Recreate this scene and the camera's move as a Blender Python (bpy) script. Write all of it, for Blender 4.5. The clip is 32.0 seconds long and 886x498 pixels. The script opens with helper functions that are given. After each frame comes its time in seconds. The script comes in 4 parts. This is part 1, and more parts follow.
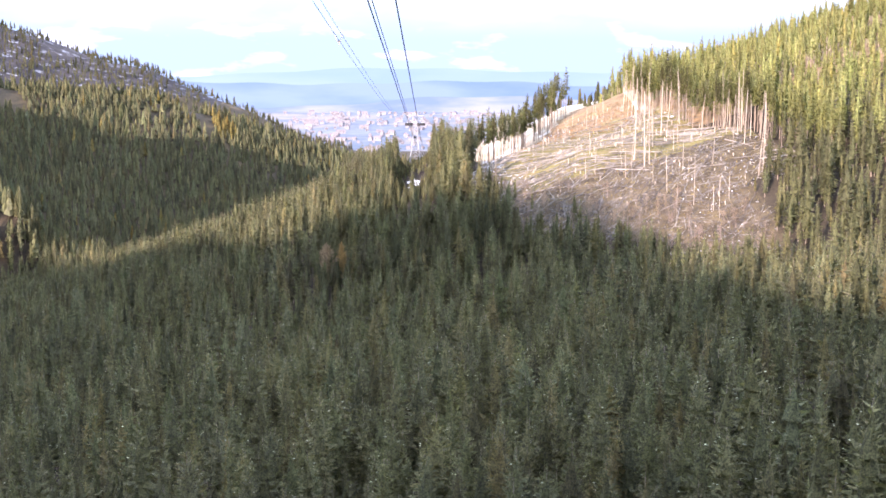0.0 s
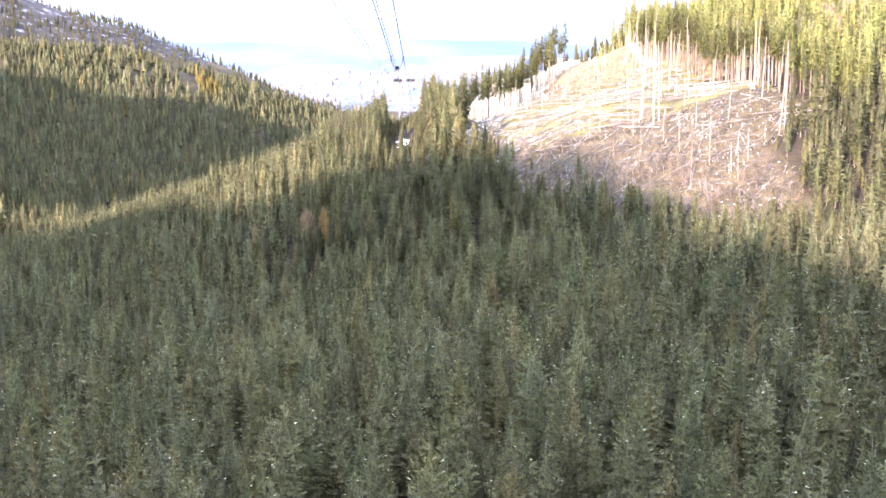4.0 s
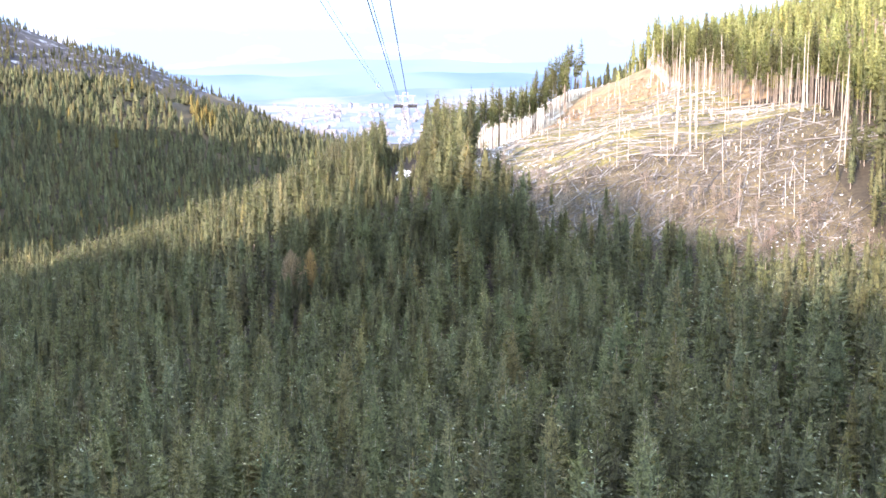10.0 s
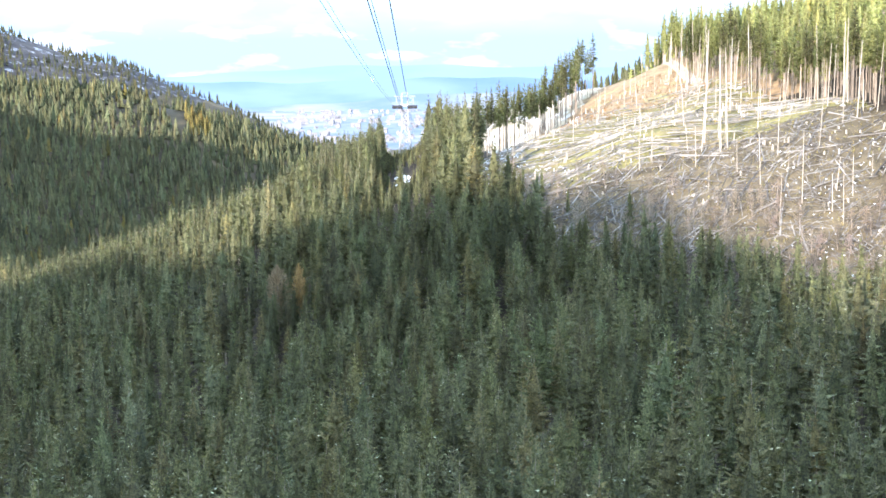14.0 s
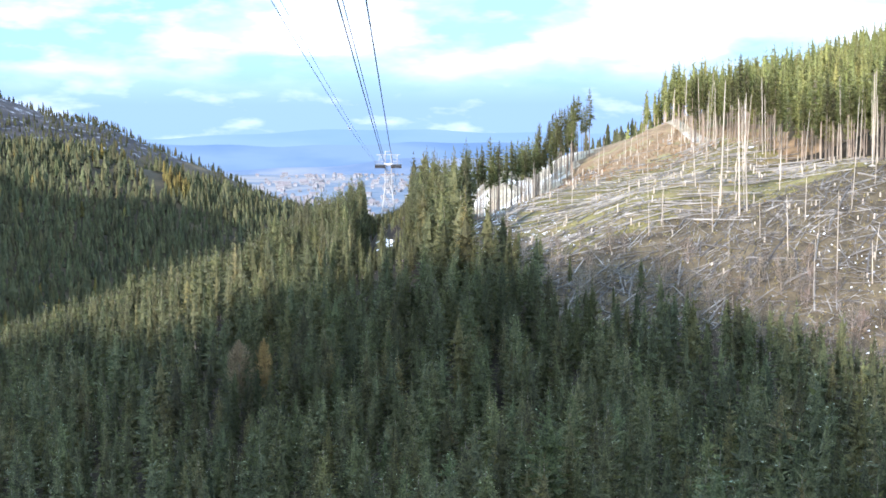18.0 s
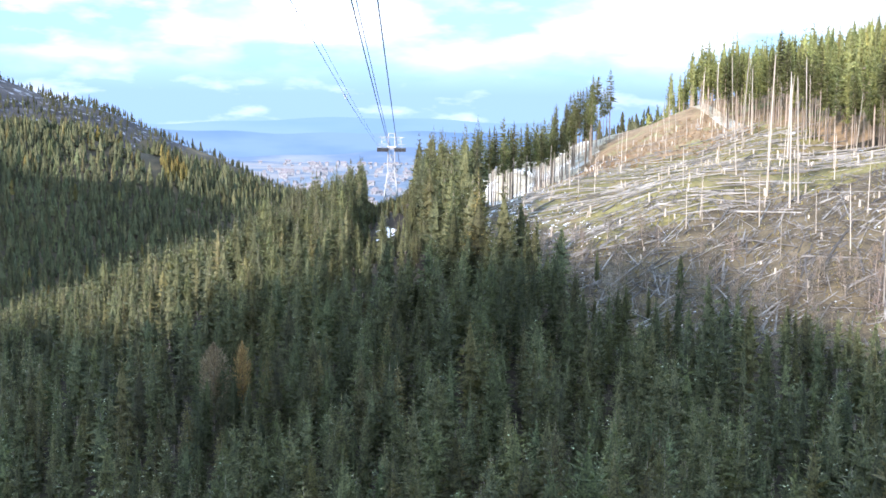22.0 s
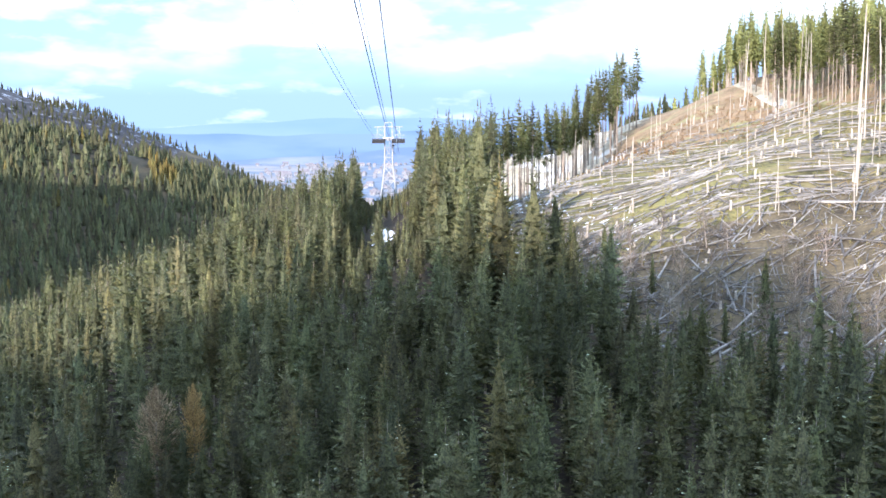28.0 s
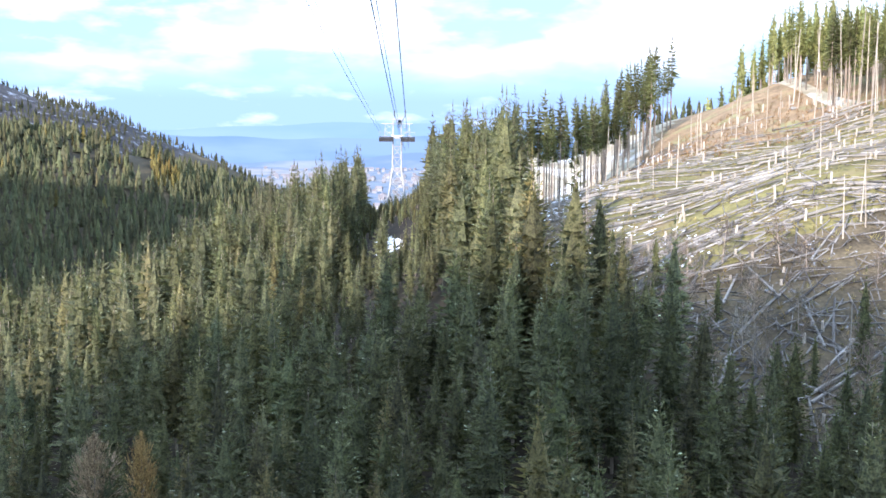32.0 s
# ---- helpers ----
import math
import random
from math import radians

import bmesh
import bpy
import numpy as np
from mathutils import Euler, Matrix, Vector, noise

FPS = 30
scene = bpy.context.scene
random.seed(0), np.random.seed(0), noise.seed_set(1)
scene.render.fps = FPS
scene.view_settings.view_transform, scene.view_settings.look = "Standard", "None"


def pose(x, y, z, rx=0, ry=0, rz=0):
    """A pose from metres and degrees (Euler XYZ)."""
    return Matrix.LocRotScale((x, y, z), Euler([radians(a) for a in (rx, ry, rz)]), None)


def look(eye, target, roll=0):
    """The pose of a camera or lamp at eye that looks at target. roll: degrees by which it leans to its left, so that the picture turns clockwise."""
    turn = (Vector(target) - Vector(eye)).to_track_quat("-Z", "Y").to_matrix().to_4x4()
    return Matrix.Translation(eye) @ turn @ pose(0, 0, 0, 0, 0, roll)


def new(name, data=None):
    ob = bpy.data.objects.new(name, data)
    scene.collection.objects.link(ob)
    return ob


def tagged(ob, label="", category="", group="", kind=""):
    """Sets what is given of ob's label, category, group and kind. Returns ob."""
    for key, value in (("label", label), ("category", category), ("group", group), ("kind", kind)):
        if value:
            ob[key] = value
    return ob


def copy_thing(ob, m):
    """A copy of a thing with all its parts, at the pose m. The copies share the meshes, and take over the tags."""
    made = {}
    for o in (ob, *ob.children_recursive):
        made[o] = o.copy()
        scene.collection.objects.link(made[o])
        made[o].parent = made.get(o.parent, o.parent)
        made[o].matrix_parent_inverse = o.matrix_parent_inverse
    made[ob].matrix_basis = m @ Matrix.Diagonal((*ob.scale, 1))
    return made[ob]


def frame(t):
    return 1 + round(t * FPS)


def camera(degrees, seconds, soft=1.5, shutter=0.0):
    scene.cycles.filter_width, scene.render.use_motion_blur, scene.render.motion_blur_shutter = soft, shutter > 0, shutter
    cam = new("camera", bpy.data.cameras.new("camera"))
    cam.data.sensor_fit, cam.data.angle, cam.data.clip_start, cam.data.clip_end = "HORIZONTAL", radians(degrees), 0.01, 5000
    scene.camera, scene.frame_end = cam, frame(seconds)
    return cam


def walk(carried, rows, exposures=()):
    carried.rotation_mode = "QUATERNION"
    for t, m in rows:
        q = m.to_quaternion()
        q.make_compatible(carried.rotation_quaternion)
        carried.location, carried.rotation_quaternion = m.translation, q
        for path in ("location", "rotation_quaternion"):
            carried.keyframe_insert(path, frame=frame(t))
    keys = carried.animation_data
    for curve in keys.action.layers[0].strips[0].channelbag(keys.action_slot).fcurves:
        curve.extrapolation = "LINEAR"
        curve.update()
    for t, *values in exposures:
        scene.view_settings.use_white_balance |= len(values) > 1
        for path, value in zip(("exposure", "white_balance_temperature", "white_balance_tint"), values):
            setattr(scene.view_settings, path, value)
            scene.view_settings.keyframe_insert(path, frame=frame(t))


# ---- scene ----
cam = camera(38.0, 32.0, soft=1.65)
PATH = [
    (0.0, (-0.41, -143.38, 113.37), (0.89, -44.31, 99.87), 0.06),
    (0.5, (-0.39, -138.85, 112.92), (0.90, -39.85, 98.89), 0.27),
    (1.0, (-0.36, -134.32, 112.47), (0.94, -35.46, 97.47), 0.33),
    (1.5, (-0.34, -129.79, 112.02), (1.11, -31.12, 95.84), 0.30),
    (2.0, (-0.32, -125.26, 111.58), (1.36, -26.75, 94.45), 0.28),
    (2.5, (-0.29, -120.73, 111.14), (1.57, -22.25, 93.88), 0.00),
    (3.0, (-0.27, -116.21, 110.70), (1.63, -17.67, 93.78), -0.19),
    (3.5, (-0.25, -111.68, 110.26), (1.69, -13.09, 93.64), -0.13),
    (5.5, (-0.18, -93.60, 108.52), (2.01, 5.10, 92.65), -0.02),
    (6.0, (-0.16, -89.09, 108.09), (2.13, 9.75, 93.07), 0.07),
    (6.5, (-0.15, -84.58, 107.66), (2.06, 14.37, 93.35), 0.06),
    (7.0, (-0.13, -80.06, 107.23), (1.92, 18.92, 93.18), 0.06),
    (7.5, (-0.12, -75.55, 106.81), (1.93, 23.43, 92.69), -0.27),
    (8.0, (-0.10, -71.04, 106.39), (1.94, 27.94, 92.29), -0.37),
    (8.5, (-0.09, -66.54, 105.97), (2.07, 32.46, 91.99), -0.44),
    (9.0, (-0.08, -62.03, 105.55), (1.96, 36.99, 91.71), -0.33),
    (9.5, (-0.07, -57.52, 105.13), (1.88, 41.48, 91.22), -0.35),
    (10.0, (-0.06, -53.02, 104.72), (1.74, 45.98, 90.73), -0.18),
    (10.5, (-0.05, -48.52, 104.30), (1.84, 50.48, 90.31), -0.37),
    (11.0, (-0.04, -44.02, 103.89), (1.85, 55.01, 90.17), -0.57),
    (11.5, (-0.03, -39.52, 103.49), (1.79, 59.54, 89.93), -0.64),
    (12.0, (-0.03, -35.03, 103.08), (1.63, 64.04, 89.55), -0.74),
    (12.5, (-0.02, -30.53, 102.68), (1.50, 68.53, 89.09), -0.93),
    (13.0, (-0.01, -26.04, 102.28), (1.49, 73.02, 88.69), -0.86),
    (13.5, (-0.01, -21.55, 101.88), (1.53, 77.52, 88.31), -0.74),
    (15.5, (-0.00, -3.59, 100.31), (2.32, 95.69, 88.59), -0.67),
    (16.0, (0.00, 0.89, 99.92), (2.81, 100.36, 90.01), -0.42),
    (16.5, (-0.00, 5.37, 99.54), (2.87, 104.92, 90.46), -0.38),
    (17.0, (-0.00, 9.86, 99.16), (2.85, 109.44, 90.56), -0.58),
    (17.5, (-0.00, 14.34, 98.78), (3.01, 113.93, 90.32), -0.15),
    (18.0, (-0.01, 18.81, 98.41), (2.98, 118.41, 89.89), -0.19),
    (18.5, (-0.01, 23.29, 98.04), (2.96, 122.86, 89.31), 0.13),
    (19.0, (-0.01, 27.77, 97.67), (2.93, 127.33, 88.79), 0.25),
    (19.5, (-0.02, 32.24, 97.30), (2.91, 131.79, 88.29), 0.29),
    (20.0, (-0.03, 36.71, 96.94), (2.80, 136.25, 87.82), 0.55),
    (20.5, (-0.03, 41.18, 96.58), (2.70, 140.71, 87.25), 0.53),
    (21.0, (-0.04, 45.65, 96.22), (2.67, 145.17, 86.81), 0.86),
    (21.5, (-0.05, 50.12, 95.86), (2.78, 149.64, 86.52), 0.92),
    (22.0, (-0.06, 54.59, 95.51), (2.71, 154.12, 86.25), 0.75),
    (22.5, (-0.07, 59.05, 95.16), (2.64, 158.57, 85.80), 0.63),
    (23.0, (-0.08, 63.51, 94.82), (2.62, 163.03, 85.34), 0.31),
    (23.5, (-0.09, 67.98, 94.48), (2.67, 167.49, 85.02), -0.16),
    (24.0, (-0.10, 72.44, 94.14), (2.59, 171.96, 84.74), -0.20),
    (24.5, (-0.12, 76.89, 93.80), (2.59, 176.42, 84.43), -0.25),
    (25.0, (-0.13, 81.35, 93.47), (2.46, 180.88, 84.10), 0.01),
    (25.5, (-0.14, 85.81, 93.14), (2.49, 185.34, 83.82), 0.18),
    (27.5, (-0.21, 103.62, 91.86), (2.69, 203.16, 82.77), -0.36),
    (28.0, (-0.23, 108.06, 91.55), (2.49, 207.60, 82.32), -0.25),
    (28.5, (-0.25, 112.51, 91.24), (2.45, 212.04, 81.93), -0.19),
    (29.0, (-0.27, 116.96, 90.94), (2.39, 216.51, 81.82), 0.09),
    (29.5, (-0.29, 121.40, 90.64), (2.37, 220.96, 81.65), 0.10),
    (30.0, (-0.31, 125.84, 90.34), (2.28, 225.41, 81.39), 0.13),
    (30.5, (-0.34, 130.29, 90.05), (2.00, 229.85, 80.97), 0.25),
    (31.0, (-0.36, 134.73, 89.76), (1.82, 234.29, 80.74), 0.22),
    (31.5, (-0.38, 139.16, 89.48), (1.80, 238.75, 80.59), 0.45),
    (32.0, (-0.41, 143.60, 89.19), (1.68, 243.20, 80.44), 0.56),
]
EXPOSURES = [(0.0, 1.35, 6600, 38), (1.0, 1.45, 6600, 38), (2.0, 1.92, 6600, 38), (3.0, 2.03, 6600, 38), (6.0, 1.8, 6600, 38), (9.0, 1.7, 6500, 34), (13.0, 1.6, 5980, 18), (15.5, 1.5, 6050, 19), (16.0, 1.25, 6050, 19), (17.0, 0.95, 5900, 18), (19.0, 0.92, 5750, 18), (25.0, 1.1, 5800, 22), (32.0, 1.1, 5820, 22)]
walk(cam, [(t, look(eye, target, roll)) for t, eye, target, roll in PATH], EXPOSURES)

# ---- sky and sun ----
SUN_AZ = math.atan2(-0.89, -0.45)      # the sun stands behind and to one side of the line
SUN_EL = radians(15.0)
world = bpy.data.worlds.new("world")
scene.world = world
world.use_nodes = True
wn, wl = world.node_tree.nodes, world.node_tree.links
for n in list(wn):
    wn.remove(n)


def wnode(kind, **kw):
    n = wn.new(kind)
    for k, v in kw.items():
        n.inputs[k].default_value = v
    return n


sky = wn.new("ShaderNodeTexSky")
sky.sky_type = "NISHITA"
sky.sun_disc = False
sky.sun_elevation = SUN_EL
sky.sun_rotation = math.atan2(-0.45, -0.89)
coord = wn.new("ShaderNodeTexCoord")
sep = wn.new("ShaderNodeSeparateXYZ")
wl.new(coord.outputs["Generated"], sep.inputs[0])
# clouds: noise on the dome, flattened towards the horizon
flat = wn.new("ShaderNodeMapping")
flat.inputs["Scale"].default_value = (1.0, 1.0, 3.2)
wl.new(coord.outputs["Generated"], flat.inputs["Vector"])
cloud = wn.new("ShaderNodeTexNoise")
cloud.inputs["Scale"].default_value = 7.0
cloud.inputs["Detail"].default_value = 9.0
cloud.inputs["Roughness"].default_value = 0.52
wl.new(flat.outputs[0], cloud.inputs["Vector"])
ramp = wn.new("ShaderNodeValToRGB")
ramp.color_ramp.elements[0].position, ramp.color_ramp.elements[0].color = 0.40, (0, 0, 0, 1)
ramp.color_ramp.elements[1].position, ramp.color_ramp.elements[1].color = 0.68, (1, 1, 1, 1)
wl.new(cloud.outputs["Fac"], ramp.inputs["Fac"])
# grey undersides and bright heads inside the clouds
billow = wn.new("ShaderNodeTexNoise")
billow.inputs["Scale"].default_value = 13.0
billow.inputs["Detail"].default_value = 7.0
billow.inputs["Roughness"].default_value = 0.55
wl.new(flat.outputs[0], billow.inputs["Vector"])
heads = wn.new("ShaderNodeMapRange")
heads.inputs["From Min"].default_value, heads.inputs["From Max"].default_value = 0.40, 0.60
wl.new(billow.outputs["Fac"], heads.inputs["Value"])
tone = wn.new("ShaderNodeMixRGB")
tone.inputs["Color1"].default_value = (0.92, 1.04, 1.20, 1)
tone.inputs["Color2"].default_value = (1.9, 1.92, 1.95, 1)
wl.new(heads.outputs[0], tone.inputs["Fac"])
# small bright puffs in the low bank
puff = wn.new("ShaderNodeTexNoise")
puff.inputs["Scale"].default_value = 17.0
puff.inputs["Detail"].default_value = 6.0
wl.new(flat.outputs[0], puff.inputs["Vector"])
puffs = wn.new("ShaderNodeMapRange")
puffs.inputs["From Min"].default_value, puffs.inputs["From Max"].default_value = 0.56, 0.86
wl.new(puff.outputs["Fac"], puffs.inputs["Value"])
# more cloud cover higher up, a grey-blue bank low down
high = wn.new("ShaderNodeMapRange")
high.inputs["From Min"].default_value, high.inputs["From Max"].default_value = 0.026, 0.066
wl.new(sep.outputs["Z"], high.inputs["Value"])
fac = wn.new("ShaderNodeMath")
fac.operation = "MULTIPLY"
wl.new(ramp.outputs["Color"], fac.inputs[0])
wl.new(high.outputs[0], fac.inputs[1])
skygain = wn.new("ShaderNodeMixRGB")
skygain.blend_type = "MULTIPLY"
skygain.inputs["Fac"].default_value = 1.0
skygain.inputs["Color2"].default_value = (0.16, 0.16, 0.16, 1)
wl.new(sky.outputs[0], skygain.inputs["Color1"])
mixc = wn.new("ShaderNodeMixRGB")
wl.new(tone.outputs[0], mixc.inputs["Color2"])
wl.new(fac.outputs[0], mixc.inputs["Fac"])
clear = wn.new("ShaderNodeMixRGB")
clear.inputs["Fac"].default_value = 0.75
clear.inputs["Color2"].default_value = (0.32, 0.70, 1.0, 1)
wl.new(skygain.outputs[0], clear.inputs["Color1"])
wl.new(clear.outputs[0], mixc.inputs["Color1"])
bank = wn.new("ShaderNodeMixRGB")
low = wn.new("ShaderNodeMixRGB")
low.inputs["Color1"].default_value, low.inputs["Color2"].default_value = (0.36, 0.55, 0.84, 1), (1.05, 1.14, 1.28, 1)
wl.new(puffs.outputs[0], low.inputs["Fac"])
wl.new(low.outputs[0], bank.inputs["Color1"])
wl.new(high.outputs[0], bank.inputs["Fac"])
wl.new(mixc.outputs[0], bank.inputs["Color2"])
bg = wn.new("ShaderNodeBackground")
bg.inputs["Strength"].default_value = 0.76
# unseen upper sky brightened towards the zenith, added to fill the shaded stand
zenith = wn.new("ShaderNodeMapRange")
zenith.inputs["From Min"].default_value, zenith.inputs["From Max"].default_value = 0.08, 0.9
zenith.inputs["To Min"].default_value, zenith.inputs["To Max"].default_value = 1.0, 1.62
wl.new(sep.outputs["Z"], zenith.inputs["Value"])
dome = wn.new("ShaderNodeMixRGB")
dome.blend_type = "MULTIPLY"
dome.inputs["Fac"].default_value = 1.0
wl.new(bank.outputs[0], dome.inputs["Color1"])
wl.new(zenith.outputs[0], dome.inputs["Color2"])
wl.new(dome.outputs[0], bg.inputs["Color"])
wout = wn.new("ShaderNodeOutputWorld")
wl.new(bg.outputs[0], wout.inputs["Surface"])

sun_dir = Vector((math.cos(SUN_AZ) * math.cos(SUN_EL), math.sin(SUN_AZ) * math.cos(SUN_EL), math.sin(SUN_EL)))
sun = new("sun", bpy.data.lights.new("sun", "SUN"))
sun.data.energy = 5.0
sun.data.angle = radians(0.9)
sun.data.color = (1.0, 0.9, 0.74)
sun.matrix_world = look(sun_dir * 100, (0, 0, 0))


# ---- materials ----
def material(name, dark, light, rough=0.8, scale=1.0, fine=8.0, bump=0.3, metal=0.0, attr="", patch=None, patch_scale=0.1, patch_at=(0.5, 0.6), island=0.0, vary=0.0):
    """A node material: two noises blend dark to light; attr: a per-face tint; patch: a second colour in large spots."""
    m = bpy.data.materials.new(name)
    m.use_nodes = True
    n, l = m.node_tree.nodes, m.node_tree.links
    b = n["Principled BSDF"]
    b.inputs["Roughness"].default_value = rough
    b.inputs["Metallic"].default_value = metal
    b.inputs["Specular IOR Level"].default_value = 0.25
    tc = n.new("ShaderNodeTexCoord")
    big, small = n.new("ShaderNodeTexNoise"), n.new("ShaderNodeTexNoise")
    for t, s in ((big, scale), (small, scale * fine)):
        t.inputs["Scale"].default_value = s
        t.inputs["Detail"].default_value = 5.0
        l.new(tc.outputs["Object"], t.inputs["Vector"])
    add = n.new("ShaderNodeMath")
    add.operation = "MULTIPLY_ADD"
    l.new(big.outputs["Fac"], add.inputs[0])
    add.inputs[1].default_value = 1.1
    l.new(small.outputs["Fac"], add.inputs[2])
    rng = n.new("ShaderNodeMapRange")
    rng.inputs["From Min"].default_value, rng.inputs["From Max"].default_value = 0.75, 1.35
    l.new(add.outputs[0], rng.inputs["Value"])
    mix = n.new("ShaderNodeMixRGB")
    mix.inputs["Color1"].default_value = (*dark, 1)
    mix.inputs["Color2"].default_value = (*light, 1)
    l.new(rng.outputs[0], mix.inputs["Fac"])
    out = mix
    if vary:
        oi = n.new("ShaderNodeObjectInfo")
        vr = n.new("ShaderNodeMapRange")
        vr.inputs["To Min"].default_value, vr.inputs["To Max"].default_value = 1.0 - vary, 1.0 + vary
        l.new(oi.outputs["Random"], vr.inputs["Value"])
        vm = n.new("ShaderNodeMixRGB")
        vm.blend_type = "MULTIPLY"
        vm.inputs["Fac"].default_value = 1.0
        l.new(out.outputs[0], vm.inputs["Color1"])
        l.new(vr.outputs[0], vm.inputs["Color2"])
        out = vm
    if attr or island:
        if attr:
            a = n.new("ShaderNodeAttribute")
            a.attribute_name = attr
            src = a.outputs["Color"]
        else:
            a = n.new("ShaderNodeNewGeometry")
            r = n.new("ShaderNodeMapRange")
            r.inputs["To Min"].default_value, r.inputs["To Max"].default_value = 1.0 - island, 1.0 + island
            l.new(a.outputs["Random Per Island"], r.inputs["Value"])
            src = r.outputs[0]
        mul = n.new("ShaderNodeMixRGB")
        mul.blend_type = "MULTIPLY"
        mul.inputs["Fac"].default_value = 1.0
        l.new(out.outputs[0], mul.inputs["Color1"])
        l.new(src, mul.inputs["Color2"])
        out = mul
    if patch:
        pn = n.new("ShaderNodeTexNoise")
        pn.inputs["Scale"].default_value = patch_scale
        pn.inputs["Detail"].default_value = 6.0
        pn.inputs["Roughness"].default_value = 0.65
        l.new(tc.outputs["Object"], pn.inputs["Vector"])
        pr = n.new("ShaderNodeMapRange")
        pr.inputs["From Min"].default_value, pr.inputs["From Max"].default_value = patch_at
        l.new(pn.outputs["Fac"], pr.inputs["Value"])
        pm = n.new("ShaderNodeMixRGB")
        pm.inputs["Color2"].default_value = (*patch, 1)
        l.new(pr.outputs[0], pm.inputs["Fac"])
        l.new(out.outputs[0], pm.inputs["Color1"])
        out = pm
    l.new(out.outputs[0], b.inputs["Base Color"])
    if bump:
        bp = n.new("ShaderNodeBump")
        bp.inputs["Strength"].default_value = bump
        bp.inputs["Distance"].default_value = 0.1
        l.new(small.outputs["Fac"], bp.inputs["Height"])
        l.new(bp.outputs[0], b.inputs["Normal"])
    return m


def foliage(name, dark, light, rough=0.75):
    """Needles: clumps and single sprays told apart by two noises, with strong relief."""
    m = bpy.data.materials.new(name)
    m.use_nodes = True
    n, l = m.node_tree.nodes, m.node_tree.links
    b = n["Principled BSDF"]
    b.inputs["Roughness"].default_value = rough
    b.inputs["Specular IOR Level"].default_value = 0.2
    geo = n.new("ShaderNodeNewGeometry")
    coarse, fine = n.new("ShaderNodeTexNoise"), n.new("ShaderNodeTexNoise")
    for t, s, d in ((coarse, 1.1, 3.0), (fine, 4.2, 4.0)):
        t.inputs["Scale"].default_value, t.inputs["Detail"].default_value, t.inputs["Roughness"].default_value = s, d, 0.65
        l.new(geo.outputs["Position"], t.inputs["Vector"])
    add = n.new("ShaderNodeMath")
    add.operation = "MULTIPLY_ADD"
    add.inputs[1].default_value = 0.45
    l.new(coarse.outputs["Fac"], add.inputs[0])
    l.new(fine.outputs["Fac"], add.inputs[2])
    rng = n.new("ShaderNodeMapRange")
    rng.inputs["From Min"].default_value, rng.inputs["From Max"].default_value = 0.56, 0.88
    l.new(add.outputs[0], rng.inputs["Value"])
    mix = n.new("ShaderNodeMixRGB")
    mix.inputs["Color1"].default_value, mix.inputs["Color2"].default_value = (*dark, 1), (*light, 1)
    l.new(rng.outputs[0], mix.inputs["Fac"])
    oi, vr = n.new("ShaderNodeObjectInfo"), n.new("ShaderNodeMapRange")
    vr.inputs["To Min"].default_value, vr.inputs["To Max"].default_value = 0.86, 1.14
    l.new(oi.outputs["Random"], vr.inputs["Value"])
    at = n.new("ShaderNodeAttribute")
    at.attribute_name = "tint"
    out = mix
    for src in (vr.outputs[0], at.outputs["Color"]):
        mu = n.new("ShaderNodeMixRGB")
        mu.blend_type = "MULTIPLY"
        mu.inputs["Fac"].default_value = 1.0
        l.new(out.outputs[0], mu.inputs["Color1"])
        l.new(src, mu.inputs["Color2"])
        out = mu
    l.new(out.outputs[0], b.inputs["Base Color"])
    bp = n.new("ShaderNodeBump")
    bp.inputs["Strength"].default_value, bp.inputs["Distance"].default_value = 0.8, 0.25
    l.new(fine.outputs["Fac"], bp.inputs["Height"])
    l.new(bp.outputs[0], b.inputs["Normal"])
    thin, warm, join = n.new("ShaderNodeBsdfTranslucent"), n.new("ShaderNodeMixRGB"), n.new("ShaderNodeMixShader")
    warm.blend_type = "MULTIPLY"
    warm.inputs["Fac"].default_value, warm.inputs["Color2"].default_value = 1.0, (1.3, 1.28, 0.85, 1)
    l.new(out.outputs[0], warm.inputs["Color1"])
    l.new(warm.outputs[0], thin.inputs["Color"])
    join.inputs["Fac"].default_value = 0.3
    l.new(b.outputs[0], join.inputs[1])
    l.new(thin.outputs[0], join.inputs[2])
    l.new(join.outputs[0], n["Material Output"].inputs["Surface"])
    return m


NEEDLES = foliage("needles", (0.039, 0.043, 0.028), (0.172, 0.182, 0.084))
LARCH = foliage("larch_twigs", (0.09, 0.075, 0.055), (0.42, 0.36, 0.26))
BARK = material("bark", (0.14, 0.11, 0.085), (0.42, 0.35, 0.28), 0.9, 0.8, 9.0, 0.3, attr="tint", vary=0.3)
DEADWOOD = material("weathered_wood", (0.050, 0.046, 0.040), (0.38, 0.355, 0.315), 0.85, 0.5, 10.0, 0.4, island=0.3, vary=0.45)
# a darker grey wood for the tangle at the slope's foot
DARKWOOD = material("dark_grey_wood", (0.035, 0.030, 0.026), (0.27, 0.25, 0.225), 0.9, 0.5, 10.0, 0.4, island=0.4, vary=0.4)
BLEACHED = material("bleached_dead_wood", (0.24, 0.21, 0.17), (0.58, 0.52, 0.43), 0.85, 0.6, 9.0, 0.3, vary=0.3)
CUTWOOD = material("pale_split_wood", (0.28, 0.24, 0.19), (0.54, 0.48, 0.39), 0.8, 0.7, 10.0, 0.3, vary=0.25)
SOIL = material("forest_floor", (0.022, 0.018, 0.013), (0.07, 0.055, 0.034), 0.95, 0.06, 14.0, 0.6)
